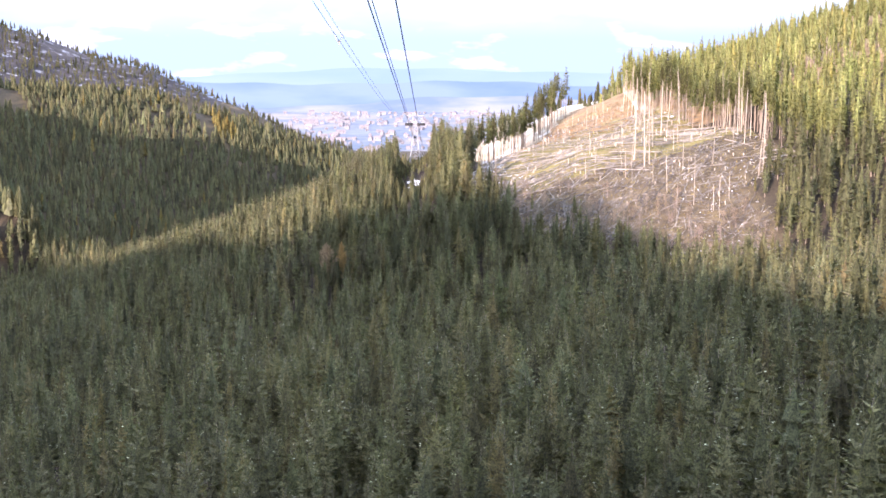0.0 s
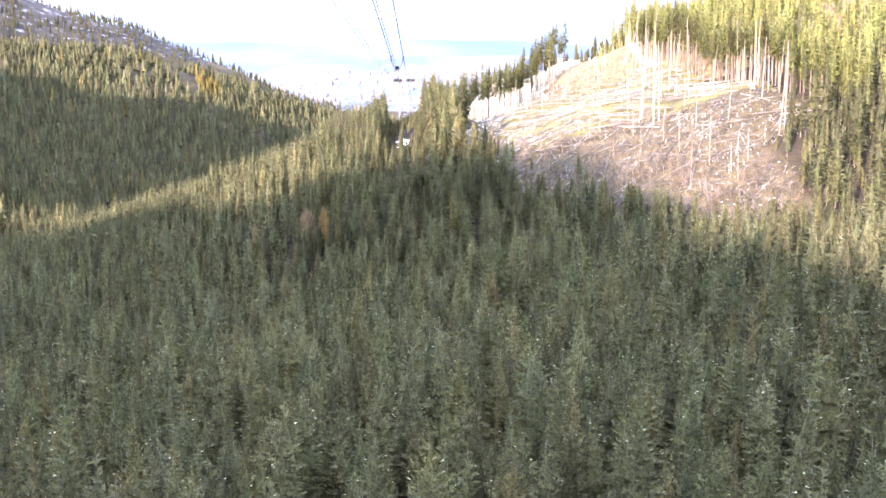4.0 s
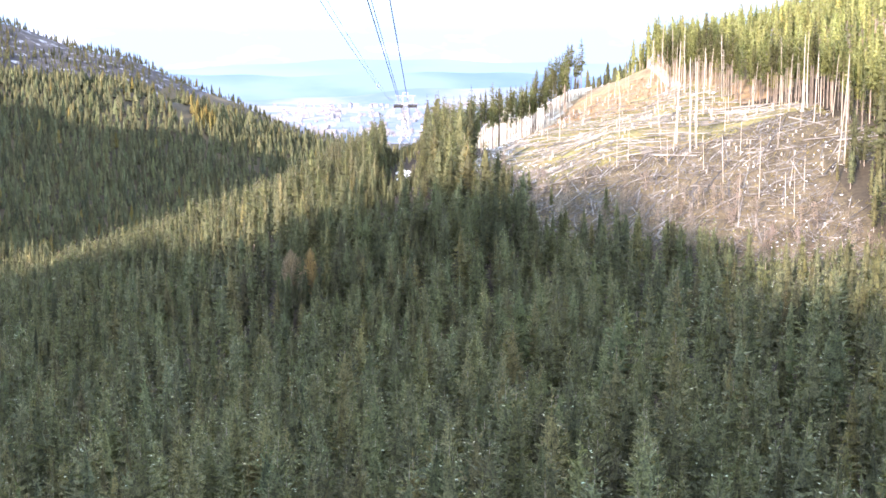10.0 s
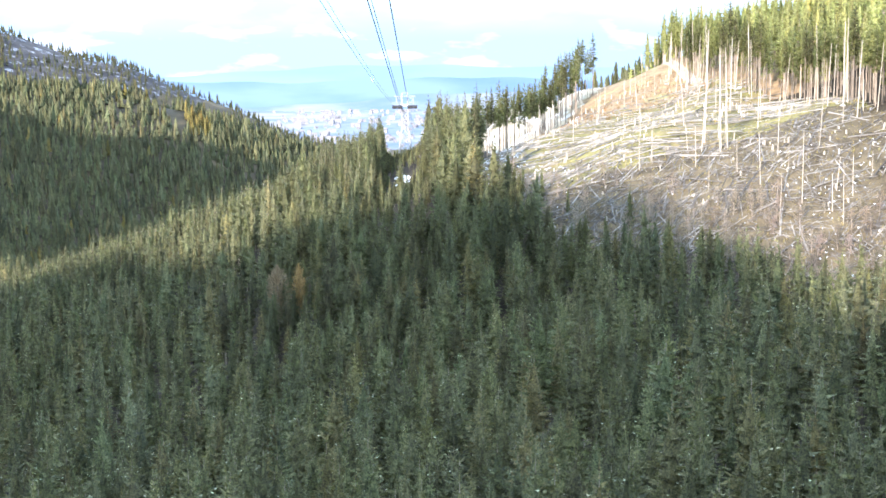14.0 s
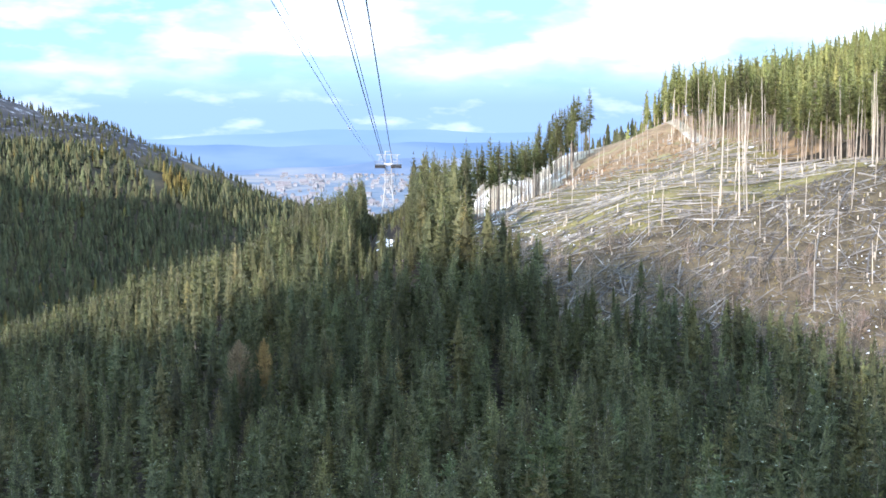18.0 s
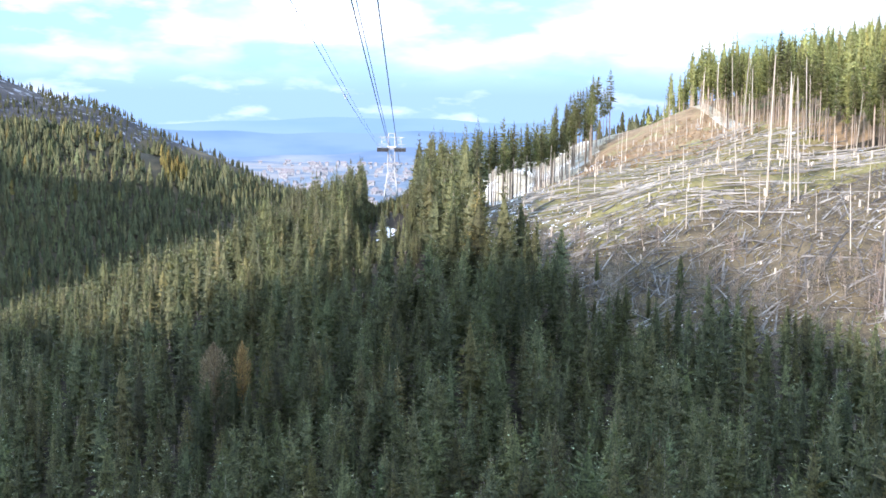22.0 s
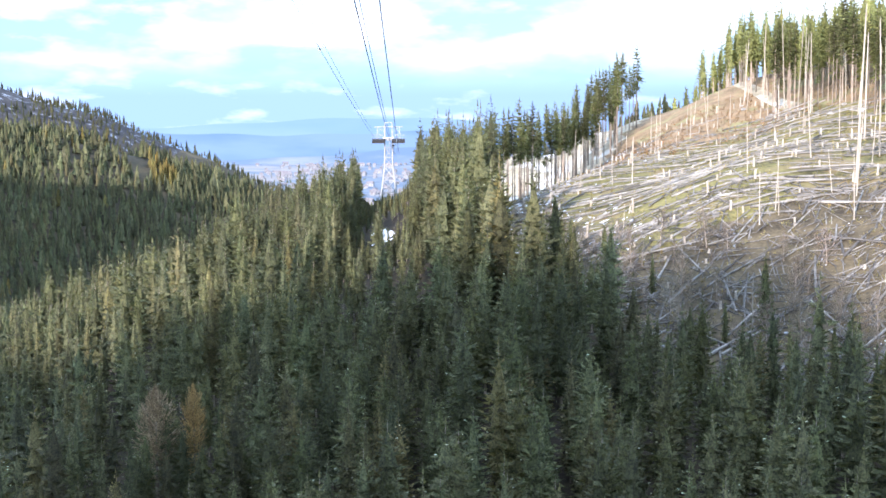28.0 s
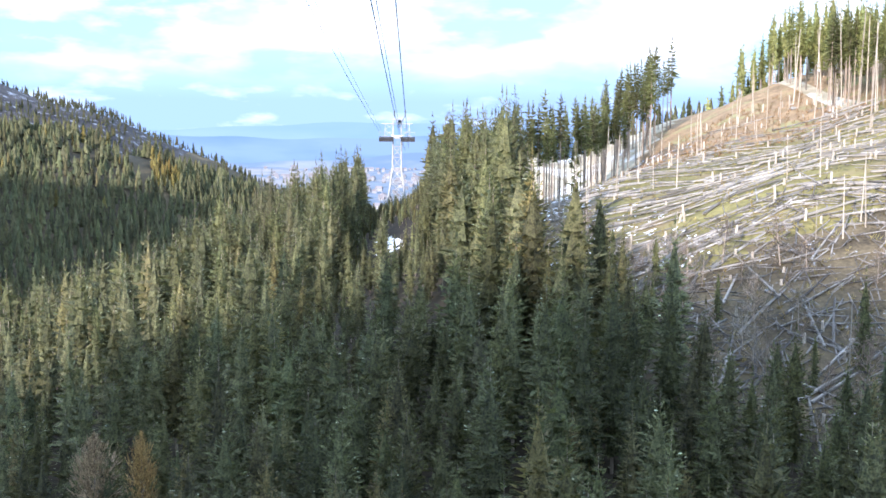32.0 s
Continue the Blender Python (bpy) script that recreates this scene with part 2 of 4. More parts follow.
MEADOW = material("cleared_grass", (0.050, 0.043, 0.018), (0.25, 0.215, 0.075), 0.95, 0.12, 9.0, 0.8, patch=(0.20, 0.15, 0.08), patch_scale=0.06, patch_at=(0.52, 0.62))
FERN = material("dry_bracken", (0.15, 0.10, 0.055), (0.36, 0.25, 0.14), 0.95, 0.25, 8.0, 0.9, patch=(0.26, 0.24, 0.11), patch_scale=0.10, patch_at=(0.52, 0.62))
DUSTED = material("snow_dusted_litter", (0.07, 0.055, 0.04), (0.20, 0.16, 0.10), 0.95, 0.15, 9.0, 0.6, patch=(0.70, 0.74, 0.80), patch_scale=0.28, patch_at=(0.575, 0.62))
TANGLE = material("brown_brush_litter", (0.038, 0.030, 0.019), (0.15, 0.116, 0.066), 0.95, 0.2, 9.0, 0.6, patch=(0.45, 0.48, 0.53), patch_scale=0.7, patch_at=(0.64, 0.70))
TWIGS = foliage("bare_twigs", (0.085, 0.070, 0.058), (0.27, 0.225, 0.185))
SNOWFIELD = material("snow_and_dry_grass", (0.24, 0.20, 0.13), (0.50, 0.44, 0.32), 0.9, 0.05, 8.0, 0.4, patch=(0.78, 0.78, 0.76), patch_scale=0.04, patch_at=(0.50, 0.64))
HEATH = material("hill_scrub", (0.035, 0.032, 0.022), (0.10, 0.078, 0.042), 0.95, 0.02, 14.0, 0.4, patch=(0.15, 0.115, 0.065), patch_scale=0.009, patch_at=(0.56, 0.66))
HEATHSNOW = material("snow_dusted_hilltop", (0.022, 0.022, 0.026), (0.075, 0.066, 0.062), 0.95, 0.03, 14.0, 0.4, patch=(0.36, 0.38, 0.42), patch_scale=0.05, patch_at=(0.56, 0.68))
# air haze put into the plain's base colour, pale and bluish
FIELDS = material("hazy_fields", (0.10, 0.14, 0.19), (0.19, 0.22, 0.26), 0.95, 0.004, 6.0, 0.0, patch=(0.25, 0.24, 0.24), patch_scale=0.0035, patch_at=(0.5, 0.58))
STEEL = material("galvanised_steel", (0.26, 0.27, 0.28), (0.44, 0.45, 0.46), 0.55, 1.0, 8.0, 0.05, metal=0.1)
DARKSTEEL = material("dark_steel", (0.012, 0.012, 0.014), (0.035, 0.035, 0.037), 0.6, 1.0, 8.0, 0.05, metal=0.2)
ROPE = material("wire_rope", (0.05, 0.055, 0.06), (0.10, 0.10, 0.11), 0.5, 2.0, 8.0, 0.0, metal=0.4)
SNOW = material("snow", (0.72, 0.75, 0.80), (0.86, 0.88, 0.90), 0.7, 0.3, 10.0, 0.3)
ROCK = material("pale_rock", (0.20, 0.19, 0.17), (0.42, 0.40, 0.36), 0.9, 0.8, 8.0, 0.5, vary=0.2)
# town walls and roofs, greyed: distance haze put into their base colours
RENDERED = material("hazy_walls", (0.15, 0.16, 0.18), (0.28, 0.28, 0.29), 0.9, 0.02, 8.0, 0.0, island=0.15)
TILES = material("hazy_roof_tiles", (0.17, 0.16, 0.17), (0.29, 0.26, 0.26), 0.9, 0.02, 8.0, 0.0, island=0.3)


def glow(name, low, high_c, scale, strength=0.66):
    """Hazy distance: a plain self-glowing backdrop with the haze put into its colour."""
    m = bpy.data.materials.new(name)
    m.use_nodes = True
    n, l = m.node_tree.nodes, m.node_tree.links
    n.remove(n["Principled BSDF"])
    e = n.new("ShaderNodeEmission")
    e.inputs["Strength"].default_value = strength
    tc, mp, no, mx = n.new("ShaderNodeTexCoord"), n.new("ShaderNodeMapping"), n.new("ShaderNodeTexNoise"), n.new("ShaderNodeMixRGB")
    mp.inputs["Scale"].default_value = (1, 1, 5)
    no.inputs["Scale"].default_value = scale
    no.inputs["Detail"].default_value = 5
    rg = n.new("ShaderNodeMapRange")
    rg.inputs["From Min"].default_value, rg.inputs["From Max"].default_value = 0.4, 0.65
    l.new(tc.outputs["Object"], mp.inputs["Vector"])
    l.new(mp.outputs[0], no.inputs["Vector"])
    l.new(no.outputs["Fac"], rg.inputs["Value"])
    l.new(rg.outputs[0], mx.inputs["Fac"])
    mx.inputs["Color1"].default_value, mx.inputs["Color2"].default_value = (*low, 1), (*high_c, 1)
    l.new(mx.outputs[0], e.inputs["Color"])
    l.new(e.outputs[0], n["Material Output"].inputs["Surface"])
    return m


# ---- mesh helpers ----
def mesh_from(name, verts, faces, mat, tint=None, smooth=False):
    """A mesh of triangles or quads from arrays; tint: one RGB a face."""
    me = bpy.data.meshes.new(name)
    verts, faces = np.asarray(verts, np.float32), np.asarray(faces, np.int32)
    k = faces.shape[1]
    me.vertices.add(len(verts))
    me.vertices.foreach_set("co", verts.ravel())
    me.loops.add(faces.size)
    me.loops.foreach_set("vertex_index", faces.ravel())
    me.polygons.add(len(faces))
    me.polygons.foreach_set("loop_start", np.arange(0, faces.size, k, dtype=np.int32))
    if smooth:
        me.polygons.foreach_set("use_smooth", np.ones(len(faces), bool))
    me.update(calc_edges=True)
    if tint is not None:
        at = me.attributes.new("tint", "FLOAT_COLOR", "FACE")
        col = np.ones((len(faces), 4), np.float32)
        col[:, :3] = tint
        at.data.foreach_set("color", col.ravel())
    me.materials.append(mat)
    return me


def bm_mesh(name, bm, mat):
    me = bpy.data.meshes.new(name)
    bm.to_mesh(me)
    bm.free()
    me.materials.append(mat)
    return me


def part(name, bm, mat, parent, label=""):
    ob = new(name, bm_mesh(name, bm, mat))
    ob.parent = parent
    return tagged(ob, label)


def rod(bm, a, b, r0, r1=None, sides=6):
    """A tapered rod from a to b."""
    a, b = Vector(a), Vector(b)
    d = b - a
    m = Matrix.Translation((a + b) / 2) @ d.to_track_quat("Z", "Y").to_matrix().to_4x4()
    bmesh.ops.create_cone(bm, cap_ends=True, segments=sides, radius1=r0, radius2=r0 if r1 is None else r1, depth=d.length, matrix=m)


def block(bm, x, y, z, sx, sy, sz, turn=0.0):
    bmesh.ops.create_cube(bm, size=1.0, matrix=pose(x, y, z, 0, 0, turn) @ Matrix.Diagonal((sx, sy, sz, 1)))


# ---- ground ----
def smooth01(t):
    t = np.clip(t, 0.0, 1.0)
    return t * t * (3 - 2 * t)


def softmax(a, b, k):
    return 0.5 * (a + b + np.sqrt((a - b) ** 2 + k * k))


def height(x, y):
    """The ground's height: a spur with a cleared flank, a side valley, far hills, the plain, the mountain behind, and
    an added unseen ridge.
    """
    x, y = np.asarray(x, float), np.asarray(y, float)
    axis = 41 + 32 * smooth01((y - 195) / 155) + 0.07 * np.clip(200 - y, 0, 600)
    axis = axis - 0.05 * np.clip(y - 400, 0, 150)
    cross = 0.16 + 0.05 * smooth01((y - 180) / 180)
    right = cross * np.clip(x - 20, 0, 260) + 0.10 * np.clip(x - 60, 0, 200) * smooth01((y - 340) / 80)
    right = right + 0.12 * np.clip(y - 380, 0, 110) * smooth01((x - 25) / 45)
    over = np.clip(20 - 20 * smooth01((y - 280) / 120) - x, 0, None)
    left = (0.20 + 0.25 * smooth01((y - 200) / 160)) * over
    near = axis + right - 95 * np.tanh(left / 95) + 1.6 * np.sin(x * 0.05 + y * 0.031) + 1.0 * np.sin(x * 0.11 - y * 0.07)
    near = near - 0.34 * np.clip(y - 505 - 0.35 * np.clip(x - 40, 0, 300), 0, 900)
    hill_a = 108 - 0.25 * (x + 444) - 0.30 * np.abs(y - 1350 - 0.5 * (x + 220)) + 6 * np.sin(x * 0.017) + 5 * np.sin(y * 0.013 + x * 0.01)
    hill_b = 200 - 0.37 * (x + 788) - 0.22 * np.abs(y - 2450) + 8 * np.sin(x * 0.011 + 1) + 4 * np.sin(x * 0.031)
    hill_c = 88 + 0.16 * (x - 110) - 0.25 * np.abs(y - 830) + 4 * np.sin(x * 0.06) + 2 * np.sin(x * 0.13 + 1) - 0.9 * np.clip(62 - x, 0, None)
    hill_a, hill_b, hill_c = np.minimum(hill_a, 150.0), np.minimum(hill_b, 330.0), np.minimum(hill_c, 100.0)
    # unseen mountain behind, its crest shaped to set where shade falls on the stand
    along, across = 0.89 * (x + 256) - 0.45 * (y + 315), 0.45 * (x + 256) + 0.89 * (y + 315)
    hill_s = 261 + 0.02 * along - 27 * smooth01((-60 - along) / 48) - 34 * smooth01((along + 6) / 60) - 13 * smooth01((along - 40) / 50) - 0.75 * np.abs(across) + 5 * np.sin(along * 0.03)
    # unseen ridge on the left, added to shade the lower part of hill_a
    along_l, across_l = 0.89 * (x + 640) - 0.45 * (y - 760), 0.45 * (x + 640) + 0.89 * (y - 760)
    hill_l = 205 - 0.9 * np.abs(across_l) - 0.7 * np.clip(along_l - 225, 0, None) + 6 * np.sin(along_l * 0.05) + 7 * np.sin(along_l * 0.11 + 1) + 5 * np.sin(along_l * 0.23)
    plain = -72.0 + 57 * smooth01((y - 2500) / 1600) + 0 * x
    near = softmax(near, -60 + 0 * x, 14)
    far = softmax(softmax(softmax(hill_a, hill_l, 14), hill_b, 14), softmax(plain, hill_c, 10), 20)
    return softmax(softmax(near, far, 8), hill_s, 8)


def stretched(lo, hi, c0, c1, step, grow):
    a = list(np.arange(c0, c1 + 0.1, step))
    s = step
    while a[-1] < hi:
        s *= grow
        a.append(min(a[-1] + s, hi))
    s = step
    while a[0] > lo:
        s *= grow
        a.insert(0, max(a[0] - s, lo))
    return np.array(a)


def tuft_material(name, dark, light):
    return foliage(name, dark, light, 0.9)


GRASS = tuft_material("dry_grass", (0.11, 0.095, 0.04), (0.42, 0.36, 0.15))
BRACKEN = tuft_material("bracken_fronds", (0.12, 0.075, 0.04), (0.40, 0.26, 0.14))

# ---- the ground as one sheet ----
def side(y):
    """Where the wooded spur ends and the clearing begins."""
    return 14 + 0.08 * (y - 335) + 0.33 * np.clip(y - 375, 0, None)


def foot(x):
    """Where the young stand ends and the cleared flank begins."""
    return 292 - 0.85 * (x - 20) + 26 * smooth01((36 - x) / 18)


def cleared(x, y):
    """True on the cleared flank."""
    low = foot(x) + 5 * np.sin(x * 0.13)
    upper = (x > 95.5) & (y > 464 - 4.4 * (x - 90) + 5 * np.sin(y * 0.21))
    near_right = (x > 108 + 2 * np.sin(y * 0.2)) & (y < 283)
    return (y > low) & (x > side(y)) & ~upper & ~near_right & (y < 560)


def corridor(x, y):
    """True in the swath under the line."""
    return (np.abs(x + 5.8) < 5.6 + 0.02 * np.clip(y - 345, 0, 200)) & (y > 346) & (y < 900)


def in_view(x, y):
    """The wedge of the valley that the line overlooks."""
    return (np.abs(x) < 30 + 0.36 * (y + 150)) & (y > -66)


gx, gy = stretched(-4800, 4800, -160, 260, 4.0, 1.10), stretched(-4800, 4950, -40, 600, 4.0, 1.06)
GX, GY = np.meshgrid(gx, gy)
idx = np.arange(GX.size).reshape(GX.shape)
quads = np.stack([idx[:-1, :-1], idx[:-1, 1:], idx[1:, 1:], idx[1:, :-1]], -1).reshape(-1, 4)
ground_mesh = mesh_from("ground", np.stack([GX, GY, height(GX, GY)], -1).reshape(-1, 3), quads, SOIL, smooth=True)
for m in (MEADOW, FERN, DUSTED, SNOWFIELD, HEATH, HEATHSNOW, FIELDS, TANGLE):
    ground_mesh.materials.append(m)
CX = (GX[:-1, :-1] + GX[1:, 1:]).ravel() / 2
CY = (GY[:-1, :-1] + GY[1:, 1:]).ravel() / 2
CZ = height(CX, CY)
wob = 6 * np.sin(CX * 0.15 + 1) * np.sin(CY * 0.11)
surf = np.zeros(len(CX), np.int32)
open_land = cleared(CX, CY)
surf[open_land] = 1
surf[open_land & (CY + wob > 425) & (CX > 40)] = 2
surf[~open_land & (CX > 70) & (CY > 380) & (CY < 640)] = 2
surf[open_land & (CX < side(CY) + 14 + wob) & (CY < 470)] = 3
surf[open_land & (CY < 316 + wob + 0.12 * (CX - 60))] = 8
surf[~open_land & (CY > 405) & (CX > 22) & (CX < 99) & (CY < 640)] = 4
surf[(CY > 640) & (CX > -20) & (CZ > 10)] = 4
surf[(CY > 640) & (CX <= -20) & (CZ > -60)] = 5
surf[(CY > 1700) & (CZ > 60) & (CX < 0)] = 6
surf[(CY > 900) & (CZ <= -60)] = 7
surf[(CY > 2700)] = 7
ground_mesh.polygons.foreach_set("material_index", surf)
ground = new("ground", ground_mesh)
tagged(ground, "mountain slopes with brown litter, yellow grass and patchy snow", "ground", kind="structure")


# ---- far distance ----
def far_range(name, y, base, top, waves, mat, label):
    """A hazy mountain range on the horizon, with depth behind its crest."""
    xs = np.arange(-3600, 3601, 30.0)
    crest = top + sum(a * np.sin(xs * w + p) for a, w, p in waves)
    rows = [(y - 250, base + 0 * xs), (y - 90, base + (crest - base) * 0.6), (y, crest), (y + 120, base + 0 * xs)]
    V = np.concatenate([np.stack([xs, yy + 0 * xs - 0.00001 * xs ** 2, z], -1) for yy, z in rows])
    i = np.arange(len(rows) * len(xs)).reshape(len(rows), -1)
    F = np.stack([i[:-1, :-1], i[:-1, 1:], i[1:, 1:], i[1:, :-1]], -1).reshape(-1, 4)
    return tagged(new(name, mesh_from(name, V, F, mat, smooth=True)), label, "mountains", kind="structure")


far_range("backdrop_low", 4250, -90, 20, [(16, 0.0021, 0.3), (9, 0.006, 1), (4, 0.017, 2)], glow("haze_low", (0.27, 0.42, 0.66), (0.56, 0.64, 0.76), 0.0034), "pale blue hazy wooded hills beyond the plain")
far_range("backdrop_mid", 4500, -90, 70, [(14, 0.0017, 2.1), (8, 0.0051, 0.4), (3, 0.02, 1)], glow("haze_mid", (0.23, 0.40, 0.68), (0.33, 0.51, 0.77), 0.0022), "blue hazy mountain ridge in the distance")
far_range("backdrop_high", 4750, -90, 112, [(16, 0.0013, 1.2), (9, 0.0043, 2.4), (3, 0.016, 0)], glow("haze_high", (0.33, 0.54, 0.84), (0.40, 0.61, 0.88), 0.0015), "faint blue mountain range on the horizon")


# ---- trees ----
DOTS = 14


def conifer(seed, sprays, radius, bare, power=0.62, core=0.55, stem=0.011, length=0.34, slim=0.16, rise=0.55, sag=0.25, oval=False, whorls=15, limbs=7, stubs=0, blade=0.020, taper=0.0):
    """A conifer one metre high: whorls of limbs that carry single sprays of needles round a tapered stem.
    Returns verts, triangles, and which of them are bark."""
    rng = np.random.default_rng(seed)
    V, F, B = [], [], []

    def tri(a, b, c, bark):
        k = len(V)
        V.extend((a, b, c))
        F.append((k, k + 1, k + 2))
        B.append(bark)

    def reach(f):
        if oval:
            return radius * max(math.sin(math.pi * (0.10 + 0.90 * f)), 0.0) ** 0.75 + 0.004
        if taper:
            return radius * (1 - math.exp(-taper * (1 - f) * (0.97 - bare) / radius)) * min(1.0, 0.62 + 1.7 * f) + 0.004
        return radius * max(1 - f, 0.0) ** power * min(1.0, 0.62 + 1.7 * f) + 0.006
    sides = 5 if stem > 0.0105 else 3
    for k in range(sides):
        a0, a1 = k * 6.2832 / sides, (k + 1) * 6.2832 / sides
        tri((stem * math.cos(a0), stem * math.sin(a0), -0.03), (stem * math.cos(a1), stem * math.sin(a1), -0.03), (0, 0, 0.98), True)
    for k in range(stubs):
        az, z = rng.uniform(0, 6.28), rng.uniform(0.15, max(bare, 0.16) + 0.1)
        L = radius * rng.uniform(0.3, 0.9)
        tri((0, 0, z), (0, 0, z + 0.006), (L * math.cos(az), L * math.sin(az), z - 0.25 * L), True)
    # the dense heart of the crown
    tiers = 5
    for w in range(tiers if core else 0):
        f0, f1 = 0.16 * w, 0.16 * w + 0.25
        r, z0, z1 = core * reach(f0 + 0.04), bare + (0.97 - bare) * f0, bare + (0.97 - bare) * f1
        a0 = rng.uniform(0, 6.28)
        rim = [(r * rng.uniform(0.75, 1.25) * math.cos(a0 + k * 1.0472), r * rng.uniform(0.75, 1.25) * math.sin(a0 + k * 1.0472), z0 + rng.uniform(-0.015, 0.015)) for k in range(6)]
        for k in range(6):
            tri(rim[k], rim[(k + 1) % 6], (0, 0, z1), False)
    turns = rng.uniform(0, 6.28, whorls + 1)
    strength = rng.uniform(0.72, 1.18, (whorls + 1, limbs))
    for k in range(sprays):
        u = (k + rng.random()) / sprays
        f = u if oval else 1 - (1 - u) ** (1 / (1.7 if taper else 1 + power))
        w = min(int(f * whorls), whorls)
        f = min(max((w + 0.5 + rng.normal(0, 0.24)) / whorls, 0.0), 0.985)
        b = int(rng.integers(0, limbs))
        az = turns[w] + 6.2832 * b / limbs + rng.normal(0, 0.16)
        R = reach(f) * strength[w, b]
        s = rng.uniform(0.38, 1.0)
        L = (length * R + blade) * rng.uniform(0.65, 1.35)
        up = rise * (f ** 1.4) * 1.5 - sag * (1 - f) + rng.normal(0, 0.22)
        z = bare + (0.965 - bare) * f - 0.30 * sag * R * s + 0.35 * R * s * f
        way = az + rng.normal(0, 0.55)
        c, sn, ce, se = math.cos(way), math.sin(way), math.cos(up), math.sin(up)
        r0 = max(R * s - 0.55 * L, 0.0)
        px, py = r0 * math.cos(az), r0 * math.sin(az)
        roll = rng.uniform(-1.1, 1.1)
        hw = slim * L * rng.uniform(0.7, 1.3)
        ox, oy, oz = -sn * math.cos(roll) * hw, c * math.cos(roll) * hw, math.sin(roll) * hw
        tri((px - ox, py - oy, z - oz), (px + ox, py + oy, z + oz), (px + L * c * ce, py + L * sn * ce, z + L * se), False)
    tri((0.005, 0, 0.95), (-0.004, 0.005, 0.95), (0, 0, 1.01), False)
    tri((-0.004, -0.005, 0.95), (0.005, -0.004, 0.95), (0, 0, 1.01), False)
    # the outermost twig ends, where a crumb of snow may lie
    for k in range(DOTS):
        f, az = rng.uniform(0.1, 0.9), rng.uniform(0, 6.28)
        R, z = reach(f) * rng.uniform(0.85, 1.08), bare + (0.965 - bare) * f
        px, py, q = R * math.cos(az), R * math.sin(az), 0.009
        tri((px - q * math.sin(az), py + q * math.cos(az), z), (px + q * math.sin(az), py - q * math.cos(az), z), (px + 1.6 * q * math.cos(az), py + 1.6 * q * math.sin(az), z + 0.4 * q), False)
    return np.array(V), np.array(F), np.array(B)


def cone_tree(seed, radius):
    """A small distant conifer: five ragged tiers."""
    rng = np.random.default_rng(seed)
    V, F = [], []
    for t in range(5):
        z0, z1, r = 0.04 + 0.185 * t, min(0.42 + 0.185 * t, 1.0), (1 - 0.175 * t) ** 0.85
        m = 5
        a0 = rng.uniform(0, 6.28)
        rim = []
        for k in range(m):
            a = a0 + 6.2832 * k / m
            q = radius * r * rng.uniform(0.6, 1.3)
            rim.append((q * math.cos(a), q * math.sin(a), z0 + rng.uniform(-0.05, 0.05)))
        for k in range(m):
            b = len(V)
            V += [rim[k], rim[(k + 1) % m], (rng.uniform(-0.02, 0.02), rng.uniform(-0.02, 0.02), z1)]
            F.append((b, b + 1, b + 2))
    return np.array(V), np.array(F), np.zeros(len(F), bool)


def grove(name, templates, xs, ys, tall, wide, tints, label, bark_tint=(1, 1, 1), seed=1, leaf=None, lean_by=0.012, specks=0.0):
    """Many trees in one mesh, of kind stuff."""
    rng = np.random.default_rng(seed)
    VV, FF, TT, MM = [], [], [], []
    base = 0
    zs = height(xs, ys) - 0.3
    pick = rng.integers(0, len(templates), len(xs))
    for k, (V, F, B) in enumerate(templates):
        sel = np.nonzero(pick == k)[0]
        if not len(sel):
            continue
        a = rng.uniform(0, 6.283, len(sel))
        c, s = np.cos(a)[:, None], np.sin(a)[:, None]
        h, w = tall[sel][:, None], wide[sel][:, None]
        lean = rng.normal(0, lean_by, (len(sel), 2))
        X = (V[None, :, 0] * c - V[None, :, 1] * s) * w * h + xs[sel][:, None] + lean[:, :1] * V[None, :, 2] * h
        Y = (V[None, :, 0] * s + V[None, :, 1] * c) * w * h + ys[sel][:, None] + lean[:, 1:] * V[None, :, 2] * h
        Z = V[None, :, 2] * h + zs[sel][:, None]
        VV.append(np.stack([X, Y, Z], -1).reshape(-1, 3))
        FF.append((F[None] + (np.arange(len(sel)) * len(V))[:, None, None]).reshape(-1, 3) + base)
        tt = np.repeat(tints[sel][:, None, :], len(F), 1) * rng.uniform(0.84, 1.16, (len(sel), len(F), 1))
        tt[:, -DOTS:][rng.random((len(sel), DOTS)) < specks] *= np.array([3.6, 3.8, 5.2])
        tt[:, B] = np.array(bark_tint)
        TT.append(tt.reshape(-1, 3))
        MM.append(np.tile(B, len(sel)).astype(np.int32))
        base += len(sel) * len(V)
    me = mesh_from(name, np.concatenate(VV), np.concatenate(FF), leaf or NEEDLES, np.concatenate(TT))
    me.materials.append(BARK)
    me.polygons.foreach_set("material_index", np.concatenate(MM))
    return tagged(new(name, me), label, "trees", kind="stuff")


def tree_thing(name, template, mat, tint, label, category="spruce", group=""):
    """One tree as a thing of its own: trunk and crown, one metre high."""
    V, F, B = template
    top = new(name)
    for pname, sel, m in (("trunk", B, BARK), ("crown", ~B, mat)):
        f = F[sel]
        v = V[f.ravel()]
        t = np.tile(np.array(tint if pname == "crown" else (1, 1, 1), float), (len(f), 1)) * np.random.default_rng(len(f)).uniform(0.84, 1.16, (len(f), 1))
        if pname == "crown" and mat == NEEDLES:
            t[-DOTS::2] *= np.array([3.6, 3.8, 5.2])
        ob = new(pname, mesh_from(pname, v, np.arange(len(v)).reshape(-1, 3), m, t))
        ob.parent = top
    return tagged(top, label, category, group)


